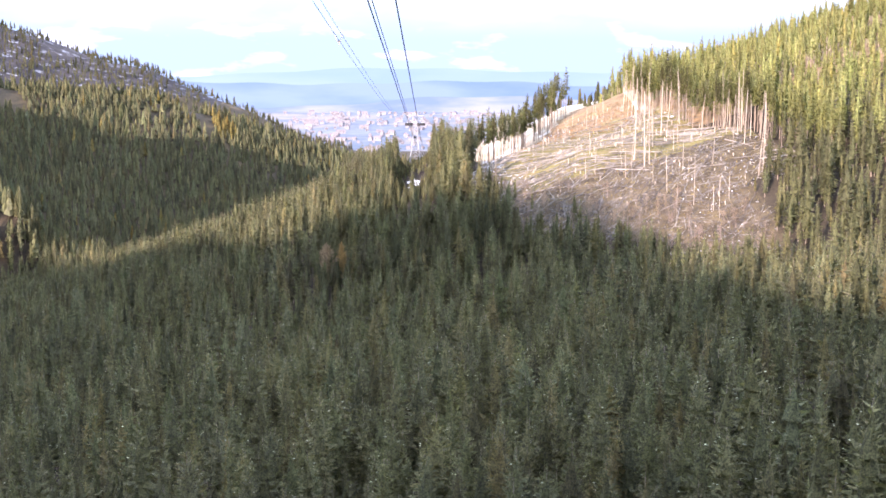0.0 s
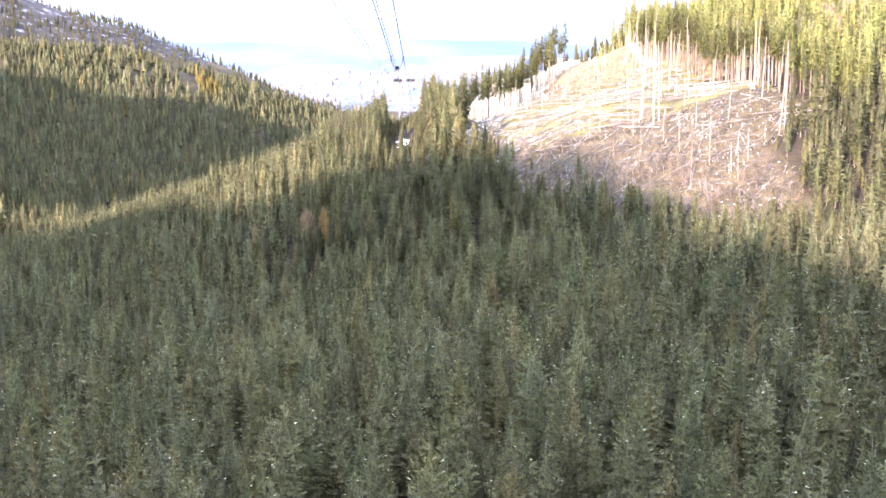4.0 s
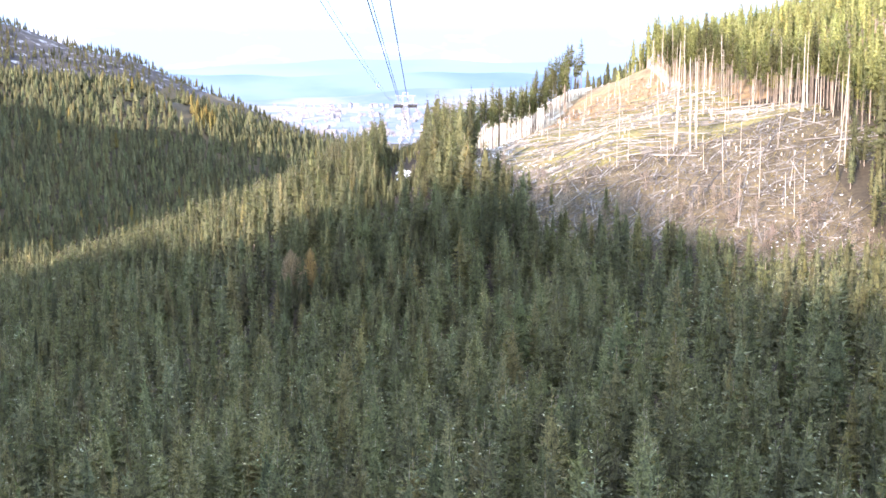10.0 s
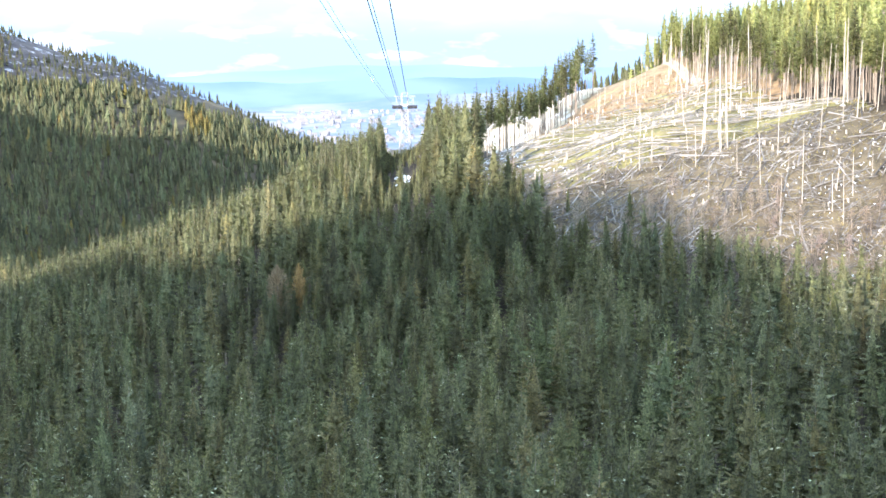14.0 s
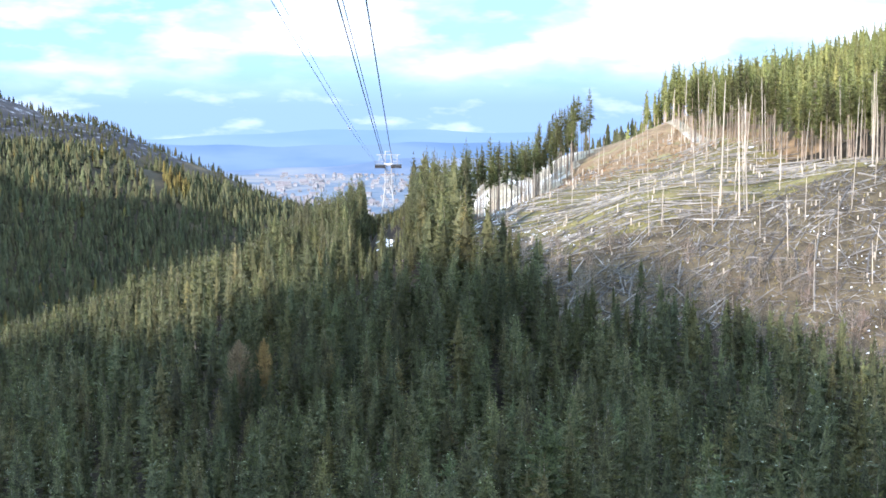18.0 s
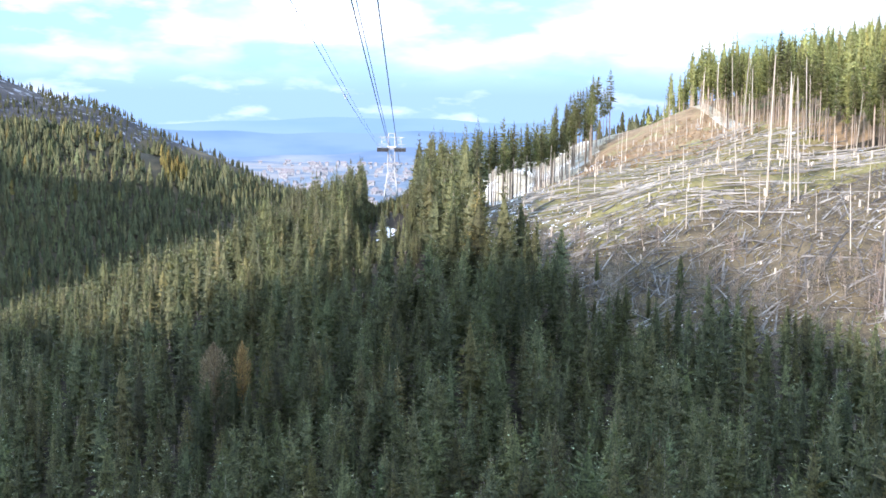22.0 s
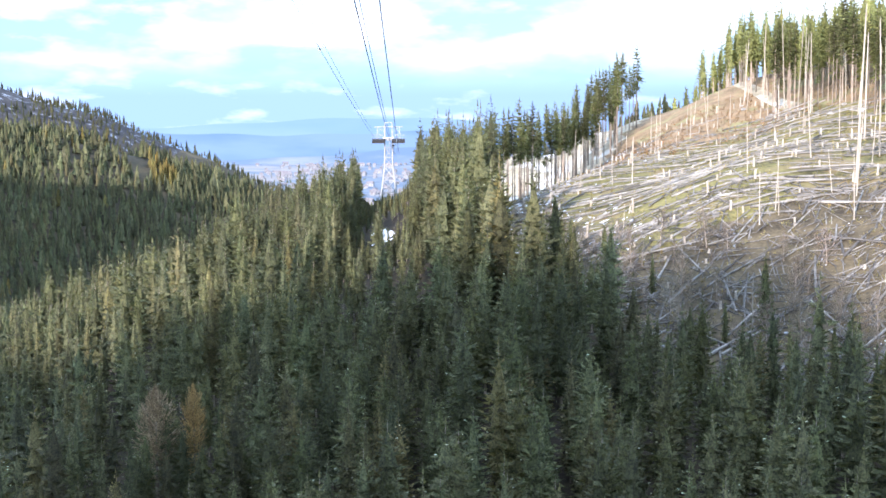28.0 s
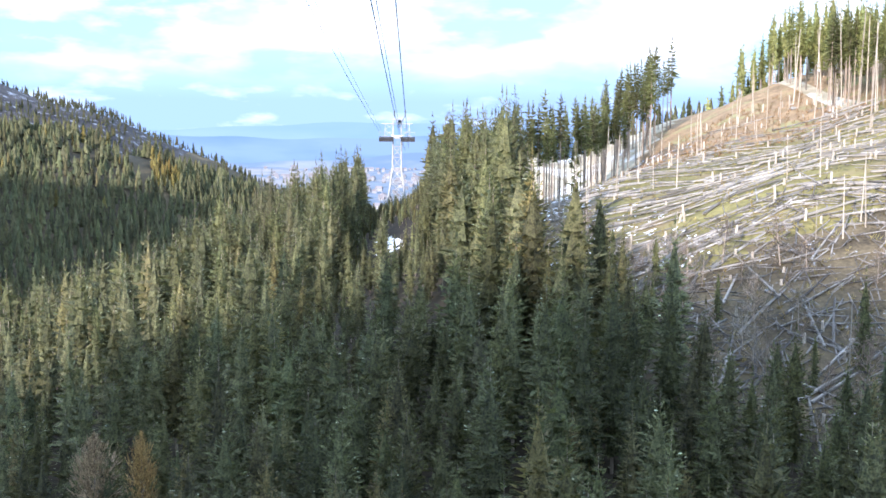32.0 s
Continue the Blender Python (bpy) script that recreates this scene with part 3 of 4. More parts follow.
def plant(top, x, y, tall, wide, turn, sink=0.3):
    top.matrix_basis = pose(x, y, float(height(x, y)) - sink, 0, 0, turn) @ Matrix.Diagonal((tall * wide, tall * wide, tall, 1))
    return top


def replant(top, x, y, tall, wide, turn, sink=0.3):
    c = copy_thing(top, Matrix.Identity(4))
    return plant(c, x, y, tall, wide, turn, sink)


def scatter(x0, x1, y0, y1, step, seed):
    rng = np.random.default_rng(seed)
    X, Y = np.meshgrid(np.arange(x0, x1, step), np.arange(y0, y1, step))
    X = X + (np.arange(X.shape[0]) % 2)[:, None] * step * 0.5
    return (X + rng.uniform(-0.42, 0.42, X.shape) * step).ravel(), (Y + rng.uniform(-0.42, 0.42, Y.shape) * step).ravel()


def tints_for(n, rng, warm=0.08):
    """Lighter and darker, greener and greyer trees; a few turning brown."""
    t = rng.normal(1.0, 0.22, (n, 1)).clip(0.55, 1.6) * np.array([[1, 1, 1]])
    t[:, 0] *= rng.normal(1.02, 0.045, n).clip(0.9, 1.2)
    t[:, 2] *= rng.normal(1.0, 0.05, n).clip(0.85, 1.15)
    brown = rng.random(n) < warm
    t[brown] *= np.array([1.12, 1.0, 0.92])
    return t


rng0 = np.random.default_rng(5)
YOUNG = [conifer(s, 500, 0.116 + 0.007 * (s % 4), 0.14, taper=0.46 + 0.06 * (s % 3), core=0.5, length=0.32, blade=0.012, slim=0.26, whorls=19) for s in range(10, 18)]
YOUNGFAR = [conifer(s, 150, 0.116 + 0.007 * (s % 4), 0.16, taper=0.48, core=0.5, length=0.42, slim=0.22, blade=0.03) for s in range(60, 66)]
MATURE = [conifer(s, 280, 0.122 + 0.006 * (s % 3), 0.10, taper=0.48, core=0.45, length=0.38, slim=0.25, blade=0.02, whorls=18) for s in range(20, 26)]
EDGE = [conifer(s, 240, 0.060 + 0.006 * (s % 3), 0.46 + 0.05 * (s % 4), power=0.42, core=0.0, stem=0.0100, length=0.6, slim=0.17, sag=0.45, limbs=5, stubs=12) for s in range(40, 47)]
MATUREFAR = [conifer(s, 120, 0.122 + 0.006 * (s % 3), 0.10, taper=0.48, core=0.5, length=0.46, slim=0.27, blade=0.03, whorls=15) for s in range(70, 76)]
RIGHTFAR = [conifer(s, 90, 0.10, 0.26 + 0.06 * (s % 4), power=0.5, stem=0.0105, core=0.45, length=0.5, slim=0.27, blade=0.03, sag=0.35) for s in range(80, 85)]
RIGHT = [conifer(s, 240, 0.10, 0.26 + 0.06 * (s % 4), power=0.5, stem=0.0105, core=0.3, length=0.46, slim=0.2, sag=0.35, stubs=8) for s in range(50, 56)]
FAR = [cone_tree(s, 0.17) for s in range(30, 36)]

# the young stand below the line; its middle stretch is planted tree by tree
sx, sy = scatter(-170, 210, -62, 380, 4.25, 2)
ok = in_view(sx, sy) & ~cleared(sx, sy) & (sy < 352 - 0.35 * np.clip(sx + 20, 0, 60)) & ~((sx > 26) & (sy > 320)) & (height(sx, sy) > -20)
ok &= rng0.random(len(sx)) > 0.05
sx, sy = sx[ok], sy[ok]
tall = rng0.normal(16.0, 2.6, len(sx)).clip(9.5, 22)
wide = rng0.uniform(0.85, 1.2, len(sx))
to_edge = np.where(sx > 17, foot(sx) - sy, 99)
tall = tall * (0.62 + 0.38 * smooth01(to_edge / 26)) * np.where((np.abs(sx + 4) < 9) & (sy > 298), 0.6, 1.0) * np.where((np.abs(sx + 32) < 11) & (sy > 238) & (sy < 286), 0.8, 1.0) * rng0.choice([1.0, 1.0, 1.08, 0.8], len(sx)) * np.where((sx > 5) & (sx < 18) & (sy > 285), 1.28, 1.0)
single = ((sy > 246) & (sy < 273) & (sx > -36) & (sx < 44)) | ((sy > -38) & (sy < 6) & (np.abs(sx) < 30))
beside = ~single & (np.abs(sx) > 37)
below = ~single & ~beside
tt = tints_for(len(sx), rng0, 0.13)
grove("young_spruces", YOUNG, sx[below], sy[below], tall[below], wide[below], tt[below],
      "dense stand of young dark green spruces under the line", seed=3, specks=0.45)
grove("young_spruces", YOUNGFAR, sx[beside], sy[beside], tall[beside], wide[beside], tt[beside],
      "dense stand of young dark green spruces on the slope", seed=13, specks=0.45)
kinds = []
for k in range(12):
    brown = k == 4
    tint = tints_for(1, rng0, 0.0)[0] * (np.array([1.1, 1.0, 0.93]) if brown else 1.0)
    kinds.append(tree_thing("young_spruce", conifer(100 + k, 1000, 0.116 + 0.007 * (k % 4), 0.10, taper=0.46 + 0.06 * (k % 3), core=0.5, length=0.27, blade=0.009, slim=0.23, whorls=19), NEEDLES, tint,
                            "slender young spruce with browning needles in the stand" if brown else "slender young dark green spruce in the dense stand", "spruce", "young spruces in the stand"))
for i, q in enumerate(np.nonzero(single)[0]):
    put = plant if i < len(kinds) else replant
    put(kinds[i % len(kinds)], sx[q], sy[q], tall[q], wide[q], rng0.uniform(0, 360))

# tall trees on the spur, round the swath
sx, sy = scatter(-220, 330, 318, 640, 3.9, 4)
spur = (sx < side(sy)) & (sy > 352 - 0.35 * np.clip(sx + 20, 0, 60))
ok = in_view(sx, sy) & ~cleared(sx, sy) & ~corridor(sx, sy) & spur & (sy < 560)
edge_strip = ((sx > side(sy) - 18) & (sy > 385)) | ((sx > 8) & (sy > 408))
ok &= ~edge_strip
sx, sy = sx[ok], sy[ok]
n = len(sx)
tall = rng0.normal(16.2, 2.2, n).clip(11, 22) + 2.6 * (np.abs(sx + 25) < 15) + 4.2 * (sx > 6)
tall *= np.where(sy < 430, 0.5 + 0.5 * smooth01((np.abs(sx + 4.7) - 4.5) / np.where(sx < -4, 9, 4)), 1.0)
wide = rng0.uniform(0.85, 1.15, n)
single = (sx > -38) & (sx < 24) & (sy < 412)
mass = ~single
grove("spur_spruces", MATUREFAR, sx[mass], sy[mass], tall[mass], wide[mass], tints_for(mass.sum(), rng0, 0.03),
      "tall mature spruces along the spur", seed=5)
kinds = [tree_thing("tall_spruce", conifer(400 + k, 1000, 0.120 + 0.007 * (k % 3), 0.08, taper=0.46 + 0.05 * (k % 3), core=0.5, length=0.28, blade=0.010, slim=0.23, whorls=20), NEEDLES, tints_for(1, rng0, 0)[0],
                    "tall dense green spruce on the spur beside the swath", "spruce", "tall spruces on the spur") for k in range(8)]
for i, q in enumerate(np.nonzero(single)[0]):
    (plant if i < len(kinds) else replant)(kinds[i % len(kinds)], sx[q], sy[q], tall[q], wide[q], rng0.uniform(0, 360))

# the mature forest above the clearing
sx, sy = scatter(60, 330, 270, 660, 4.6, 14)
ok = in_view(sx, sy) & ~cleared(sx, sy) & (sx > 96) & (sy > 464 - 4.4 * (sx - 90) - 2) & (sy > 286) & (sy < 560 + 0.2 * sx)
sx, sy = sx[ok], sy[ok]
n = len(sx)
deep = sx - 90 - (464 - sy) / 4.4
tall = (rng0.normal(20.5, 2.6, n) - 0.13 * np.clip(deep, 0, 60)).clip(11, 27)
wide = rng0.uniform(0.9, 1.25, n)
# sunlit look put into the tint: brighter and yellower than the other stands
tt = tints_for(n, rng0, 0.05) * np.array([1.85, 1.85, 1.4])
front = deep < 13
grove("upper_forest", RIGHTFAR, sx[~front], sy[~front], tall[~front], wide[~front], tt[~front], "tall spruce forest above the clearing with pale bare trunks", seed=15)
# the front rows carry the same sun-brightened tint
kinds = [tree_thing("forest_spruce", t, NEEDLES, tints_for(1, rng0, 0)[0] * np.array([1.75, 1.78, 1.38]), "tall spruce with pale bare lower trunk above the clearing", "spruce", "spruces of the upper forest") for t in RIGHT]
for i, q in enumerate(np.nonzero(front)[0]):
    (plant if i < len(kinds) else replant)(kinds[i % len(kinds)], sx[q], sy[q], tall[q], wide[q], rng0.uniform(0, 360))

# a few taller trees stand out of the right-hand stand
sx, sy = scatter(100, 200, 130, 288, 3.8, 24)
ok = in_view(sx, sy) & (sx > 109) & (sy > 205)
sx, sy = sx[ok][::6], sy[ok][::6]
n = len(sx)
kinds = [tree_thing("tall_spruce", t, NEEDLES, tints_for(1, rng0, 0)[0], "taller green spruce beside the foot of the clearing", "spruce", "taller spruces beside the clearing") for t in MATURE[:4]]
for q in range(n):
    (plant if q < len(kinds) else replant)(kinds[q % len(kinds)], sx[q], sy[q], rng0.normal(20, 2.0), rng0.uniform(0.9, 1.2), rng0.uniform(0, 360))

# trees of the clearing's edge, thin and half bare
proto = [tree_thing("edge_spruce", t, NEEDLES, tints_for(1, rng0, 0)[0] * np.array([1.25, 1.28, 1.05]), "tall half-bare spruce with pale trunk at the clearing's edge", "spruce", "spruces along the clearing's edge") for t in EDGE]
count = 0
for k in range(100):
    f = (k + rng0.random()) / 100
    y = 386 + 116 * f ** 0.85
    x = side(y) - rng0.uniform(-1.5, 12)
    if y > 470:
        x += rng0.uniform(-3, 3)
    h = rng0.normal(18.5 + 3.0 * (y - 386) / 116, 2.2)
    (plant if count < len(proto) else replant)(proto[count % len(proto)], x, y, h, rng0.uniform(0.85, 1.2), rng0.uniform(0, 360))
    count += 1
for k in range(60):
    y = rng0.uniform(300, 442)
    x = 90 + (464 - y) / 4.4 + rng0.uniform(-2.5, 2)
    replant(proto[k % len(proto)], x, y, rng0.normal(21, 3), rng0.uniform(0.8, 1.1), rng0.uniform(0, 360))

# two larches in the stand, one grey-brown, one yellow
for x, y, h, w, tint, label in ((-33, 273, 16.2, 1.05, (1.18, 1.06, 1.0), "bare grey-brown larch in the spruce stand"), (-28, 272, 15.6, 0.6, (1.5, 1.22, 0.78), "slim yellow autumn larch in the spruce stand")):
    plant(tree_thing("larch", conifer(int(200 + x), 1500, 0.19, 0.20, core=0.0, oval=True, length=0.34, slim=0.09, rise=0.9, sag=-0.5, stem=0.014, stubs=10), LARCH, tint, label, "larch"), x, y, h, w, 20)

# saplings and a few spruces at the clearing's foot
sap = tree_thing("small_spruce", conifer(301, 420, 0.16, 0.03), NEEDLES, (1.0, 1.0, 0.9), "small green spruce standing alone at the clearing's foot", "spruce", "small spruces in the clearing")
spots = [(49, 283, 12.0), (36, 297, 7), (31, 311, 8), (43, 281, 7), (27, 322, 8)]
for i, (x, y, h) in enumerate(spots):
    (replant if i else plant)(sap, x, y, h, rng0.uniform(0.8, 1.1), 40 * i)

# bare shrubs and thin brush at the clearing's foot
sx, sy = scatter(16, 120, 205, 345, 4.2, 48)
brink = foot(sx)
ok = (sy > brink - 10) & (sy < brink + 40) & (sx > side(sy) - 4) & (sx < 104) & (rng0.random(len(sx)) < 0.75)
sx, sy = sx[ok], sy[ok]
n = len(sx)
grove("bare_shrubs", [conifer(s, 300, 0.36, 0.05, stem=0.015, core=0.0, oval=True, length=0.5, slim=0.04, rise=0.9, sag=-0.5) for s in (61, 62, 63)], sx, sy, rng0.uniform(2.5, 7, n), rng0.uniform(0.8, 1.2, n), tints_for(n, rng0, 0),
      "bare grey-brown shrubs at the foot of the clearing", seed=49, leaf=TWIGS, lean_by=0.05)

# grass tussocks and dry bracken on the cleared flank
TUSSOCK = [conifer(s, 18, 0.75, 0.05, stem=0.004, core=0.0, length=0.8, slim=0.12, rise=0.9, sag=-0.6) for s in (71, 72, 73)]
sx, sy = scatter(18, 150, 250, 470, 2.0, 58)
ok = cleared(sx, sy) & (sy < 425) & (rng0.random(len(sx)) < 0.8)
gx2, gy2 = sx[ok], sy[ok]
n = len(gx2)
grove("grass_tussocks", TUSSOCK, gx2, gy2, rng0.uniform(0.5, 1.2, n), rng0.uniform(0.8, 1.4, n), tints_for(n, rng0, 0.2), "yellow-green grass tussocks on the cleared slope", seed=59, leaf=GRASS, lean_by=0.1)
ok = (sx > 40) & (sy > 412) & cleared(sx, sy)
sx, sy = sx[ok], sy[ok]
n = len(sx)
grove("dry_bracken", TUSSOCK, sx, sy, rng0.uniform(0.6, 1.5, n), rng0.uniform(0.8, 1.4, n), tints_for(n, rng0, 0.2), "rusty dry bracken below the forest edge", seed=69, leaf=BRACKEN, lean_by=0.1)

# hillsides across the side valley
sx, sy = scatter(-950, -20, 500, 1640, 5.7, 6)
glade = np.sin(sx * 0.021 + 1.0) * np.sin(sy * 0.017 + sx * 0.008) + 0.5 * np.sin(sx * 0.05 + sy * 0.03)
open_slope = (((sx + 285) / 52) ** 2 + ((sy - 1258) / 40) ** 2 < 1 + 0.5 * np.sin(sx * 0.1)) | (((sx + 188) / 36) ** 2 + ((sy - 1250) / 30) ** 2 < 1)
ok = in_view(sx, sy) & (height(sx, sy) > -58) & ((glade < 1.15) | (sy < 1180)) & ~(open_slope & (rng0.random(len(sx)) < 0.35)) & ((sy > 640) | (sx < -150))
sx, sy = sx[ok], sy[ok]
n = len(sx)
tt = tints_for(n, rng0, 0.10)
autumn = ((((sx + 228) / 16) ** 2 + ((sy - 1300) / 30) ** 2 < 1)) | (rng0.random(n) < 0.012)
tt[autumn] *= np.array([1.7, 1.32, 0.82])
grove("hillside_trees", FAR, sx, sy, rng0.normal(12.5, 3, n).clip(5, 21), rng0.uniform(0.9, 1.4, n), tt, "spruces and a few golden larches on the hillside across the valley", seed=7)
sx, sy = scatter(-1200, -160, 1900, 2560, 10.5, 8)
ok = in_view(sx, sy) & (height(sx, sy) > -50) & (np.sin(sx * 0.02) * np.sin(sy * 0.012 + 1) < 0.7) & (rng0.random(len(sx)) < 0.75)
sx, sy = sx[ok], sy[ok]
n = len(sx)
grove("far_hill_trees", FAR, sx, sy, rng0.normal(10, 4, n).clip(4, 20), rng0.uniform(0.9, 1.4, n), tints_for(n, rng0, 0.2) * 0.6, "scattered dark trees on the far snow-dusted hill", seed=9)
sx, sy = scatter(-60, 330, 690, 860, 7, 18)
ok = in_view(sx, sy) & (height(sx, sy) > 30) & ((sx > 118 + 8 * np.sin(sy)) | (sy > 838))
sx, sy = sx[ok], sy[ok]
n = len(sx)
grove("back_slope_trees", FAR, sx, sy, rng0.normal(12, 3, n).clip(5, 18), rng0.uniform(0.8, 1.2, n), tints_for(n, rng0, 0.05) * 0.8, "dark spruces along the snowy slope behind the spur", seed=19)
sx, sy = scatter(-70, 110, 560, 700, 6, 28)
ok = (sx < 25) & (height(sx, sy) > -50)
sx, sy = sx[ok], sy[ok]
n = len(sx)
grove("lower_forest", FAR, sx, sy, rng0.normal(20, 3, n).clip(12, 26), rng0.uniform(0.9, 1.3, n), tints_for(n, rng0, 0.05), "spruce forest falling away beyond the tower", seed=29)
# the same forest goes on beside and behind the line
sx, sy = scatter(-330, 330, -420, 620, 7.0, 88)
ok = ~in_view(sx, sy) & ~cleared(sx, sy) & (height(sx, sy) < 125) & (height(sx, sy) > -55) & ((sx > 60) | (sx < -50) | (sy < -40)) & ~((np.abs(sx + 3) < 14) & (sy < -120))
sx, sy = sx[ok], sy[ok]
n = len(sx)
grove("surrounding_forest", FAR, sx, sy, rng0.normal(15.5, 2, n).clip(10, 20), rng0.uniform(1.2, 1.8, n), tints_for(n, rng0, 0.05), "young spruce forest going on beside and behind the line", seed=89)
# young growth in the swath
sx, sy = scatter(-13, 8, 342, 560, 2.9, 38)
ok = ~((np.abs(sx + 5.6) < 3.8) & (sy > 366) & (sy < 395)) & ~cleared(sx, sy)
sx, sy = sx[ok], sy[ok]
n = len(sx)
grove("swath_saplings", YOUNGFAR[:4], sx, sy, rng0.uniform(2.5, 6, n) + 3.5 * smooth01((np.abs(sx + 5.6) - 4) / 5), rng0.uniform(0.9, 1.3, n), tints_for(n, rng0, 0.1), "low spruce saplings in the swath under the line", seed=39)


# ---- felled wood, stubs and poles on the cleared flank ----
def log_mesh(name, seed, mat, r0=0.5, r1=0.32, bend=0.4):
    """A fallen trunk one metre long along x, a little bent, broken at one end."""
    rng = np.random.default_rng(seed)
    bm = bmesh.new()
    rings = []
    for k, f in enumerate((0.0, 0.03, 0.33, 0.66, 0.97, 1.0)):
        r = r0 + (r1 - r0) * f
        if k in (0, 5):
            r *= 0.75
        off = bend * math.sin(f * 3.1) * rng.uniform(0.5, 1)
        ring = []
        for j in range(7):
            a = j * 6.2832 / 7
            x = f - 0.5 + (rng.uniform(-0.02, 0.02) if k in (0, 5) else 0)
            ring.append(bm.verts.new((x, off + r * math.cos(a), r * math.sin(a) * rng.uniform(0.9, 1.1))))
        rings.append(ring)
    for a, b in zip(rings, rings[1:]):
        for j in range(7):
            bm.faces.new((a[j], a[(j + 1) % 7], b[(j + 1) % 7], b[j]))
    bm.faces.new(rings[0][::-1])
    bm.faces.new(rings[-1])
    return bm_mesh(name, bm, mat)


def pole_mesh(name, seed, mat, taper=0.45, twigs=6):
    """A dead standing stem one metre high with a splintered top and broken twigs."""
    rng = np.random.default_rng(seed)
    bm = bmesh.new()
    rings = []
    lean = rng.uniform(-0.012, 0.012, 2)
    for k, f in enumerate((-0.03, 0.03, 0.5, 0.96)):
        r = (1.25 if k == 0 else 1.0) * (1 - (1 - taper) * max(f, 0))
        rings.append([bm.verts.new((r * math.cos(j * 1.0472) * 0.012 + lean[0] * f, r * math.sin(j * 1.0472) * 0.012 + lean[1] * f, f)) for j in range(6)])
    tip = bm.verts.new((lean[0] + rng.uniform(-0.004, 0.004), lean[1], 1.0))
    for a, b in zip(rings, rings[1:]):
        for j in range(6):
            bm.faces.new((a[j], a[(j + 1) % 6], b[(j + 1) % 6], b[j]))
    for j in range(6):
        bm.faces.new((rings[-1][j], rings[-1][(j + 1) % 6], tip))
    for k in range(twigs):
        az, z, L = rng.uniform(0, 6.28), rng.uniform(0.25, 0.93), rng.uniform(0.03, 0.08)
        a = bm.verts.new((lean[0] * z, lean[1] * z, z))
        b = bm.verts.new((lean[0] * z, lean[1] * z, z + 0.006))
        c = bm.verts.new((L * math.cos(az), L * math.sin(az), z - 0.2 * L))
        bm.faces.new((a, b, c))
    return bm_mesh(name, bm, mat)


def stub_mesh(name, seed, mat):
    """A broken-off stump one metre high with a splintered crown and spreading foot."""
    rng = np.random.default_rng(seed)
    bm = bmesh.new()
    rings = []
    for k, (f, r) in enumerate(((-0.25, 0.36), (0.06, 0.26), (0.4, 0.21), (0.86, 0.2))):
        rings.append([bm.verts.new((r * math.cos(j * 0.785), r * math.sin(j * 0.785), f + (rng.uniform(-0.06, 0.16) if k == 3 else 0))) for j in range(8)])
    for a, b in zip(rings, rings[1:]):
        for j in range(8):
            bm.faces.new((a[j], a[(j + 1) % 8], b[(j + 1) % 8], b[j]))
    bm.faces.new(rings[-1])
    return bm_mesh(name, bm, mat)


LOGS = [log_mesh("felled_log", s, DEADWOOD) for s in range(6)]
DARKLOGS = [log_mesh("felled_log", s, DARKWOOD) for s in range(6, 10)]


def log_pose(x, y, length, az, r):
    """Lies on the slope, both ends on the ground."""
    dx, dy = math.cos(az) * length / 2, math.sin(az) * length / 2
    za, zb = float(height(x - dx, y - dy)) + r, float(height(x + dx, y + dy)) + r
    zm = max((za + zb) / 2, float(height(x, y)) + r * 0.6)
    return Matrix.Translation((x, y, zm)) @ Matrix.Rotation(az, 4, "Z") @ Matrix.Rotation(-math.atan2(zb - za, length), 4, "Y")


def log_spot(rng):
    """A place and direction on the cleared flank: rows along the contour high up, a jumble lower down."""
    while True:
        x, y = rng.uniform(20, 150), rng.uniform(255, 452)
        if not cleared(np.array(x), np.array(y)) or x < side(y) + 6:
            continue
        upper = y > 318 + 0.15 * (x - 60)
        if y > 432 and rng.random() < 0.8:
            continue
        if upper and rng.random() < 0.82:
            az = rng.normal(0.04 - 0.50 * float(smooth01((x - 42) / 45)), 0.24)
            L = rng.uniform(5, 17)
        else:
            az = rng.normal(0.85, 0.3) if rng.random() < 0.7 else rng.uniform(-1.2, 1.5)
            L = rng.uniform(6, 15)
        return x, y, L, az, rng.uniform(0.10, 0.22)


rngl = np.random.default_rng(77)
for k in range(300):
    x, y, L, az, r = log_spot(rngl)
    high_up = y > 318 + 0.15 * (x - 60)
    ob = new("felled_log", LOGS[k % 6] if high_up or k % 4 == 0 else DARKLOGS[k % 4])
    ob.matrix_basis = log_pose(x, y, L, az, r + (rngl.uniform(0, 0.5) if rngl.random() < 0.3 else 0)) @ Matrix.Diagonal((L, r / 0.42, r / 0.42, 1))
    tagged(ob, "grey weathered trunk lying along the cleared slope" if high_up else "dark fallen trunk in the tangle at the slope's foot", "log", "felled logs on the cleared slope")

# the rest of the brash, in one piece
VV, FF, base = [], [], 0
for k in range(800):
    x, y, L, az, r = log_spot(rngl)
    if k % 3:
        L, r = L * 0.45, r * 0.5
        az += rngl.normal(0, 0.5)
    m = log_pose(x, y, L, az + (rngl.normal(0, 0.25)), r)
    pts = []
    for f in (-0.5, 0.5):
        for j in range(5):
            a = j * 1.2566
            rr = r * (1.1 if f < 0 else 0.7)
            pts.append(m @ Vector((f * L, rr * math.cos(a), rr * math.sin(a))))
    VV.extend(pts)
    FF.extend([(base + j, base + (j + 1) % 5, base + 5 + (j + 1) % 5, base + 5 + j) for j in range(5)])
    base += 10
tagged(new("brash", mesh_from("brash", [tuple(v) for v in VV], FF, DEADWOOD)), "scattered grey stems and branches along the cleared slope", "brash", kind="stuff")
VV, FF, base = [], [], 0
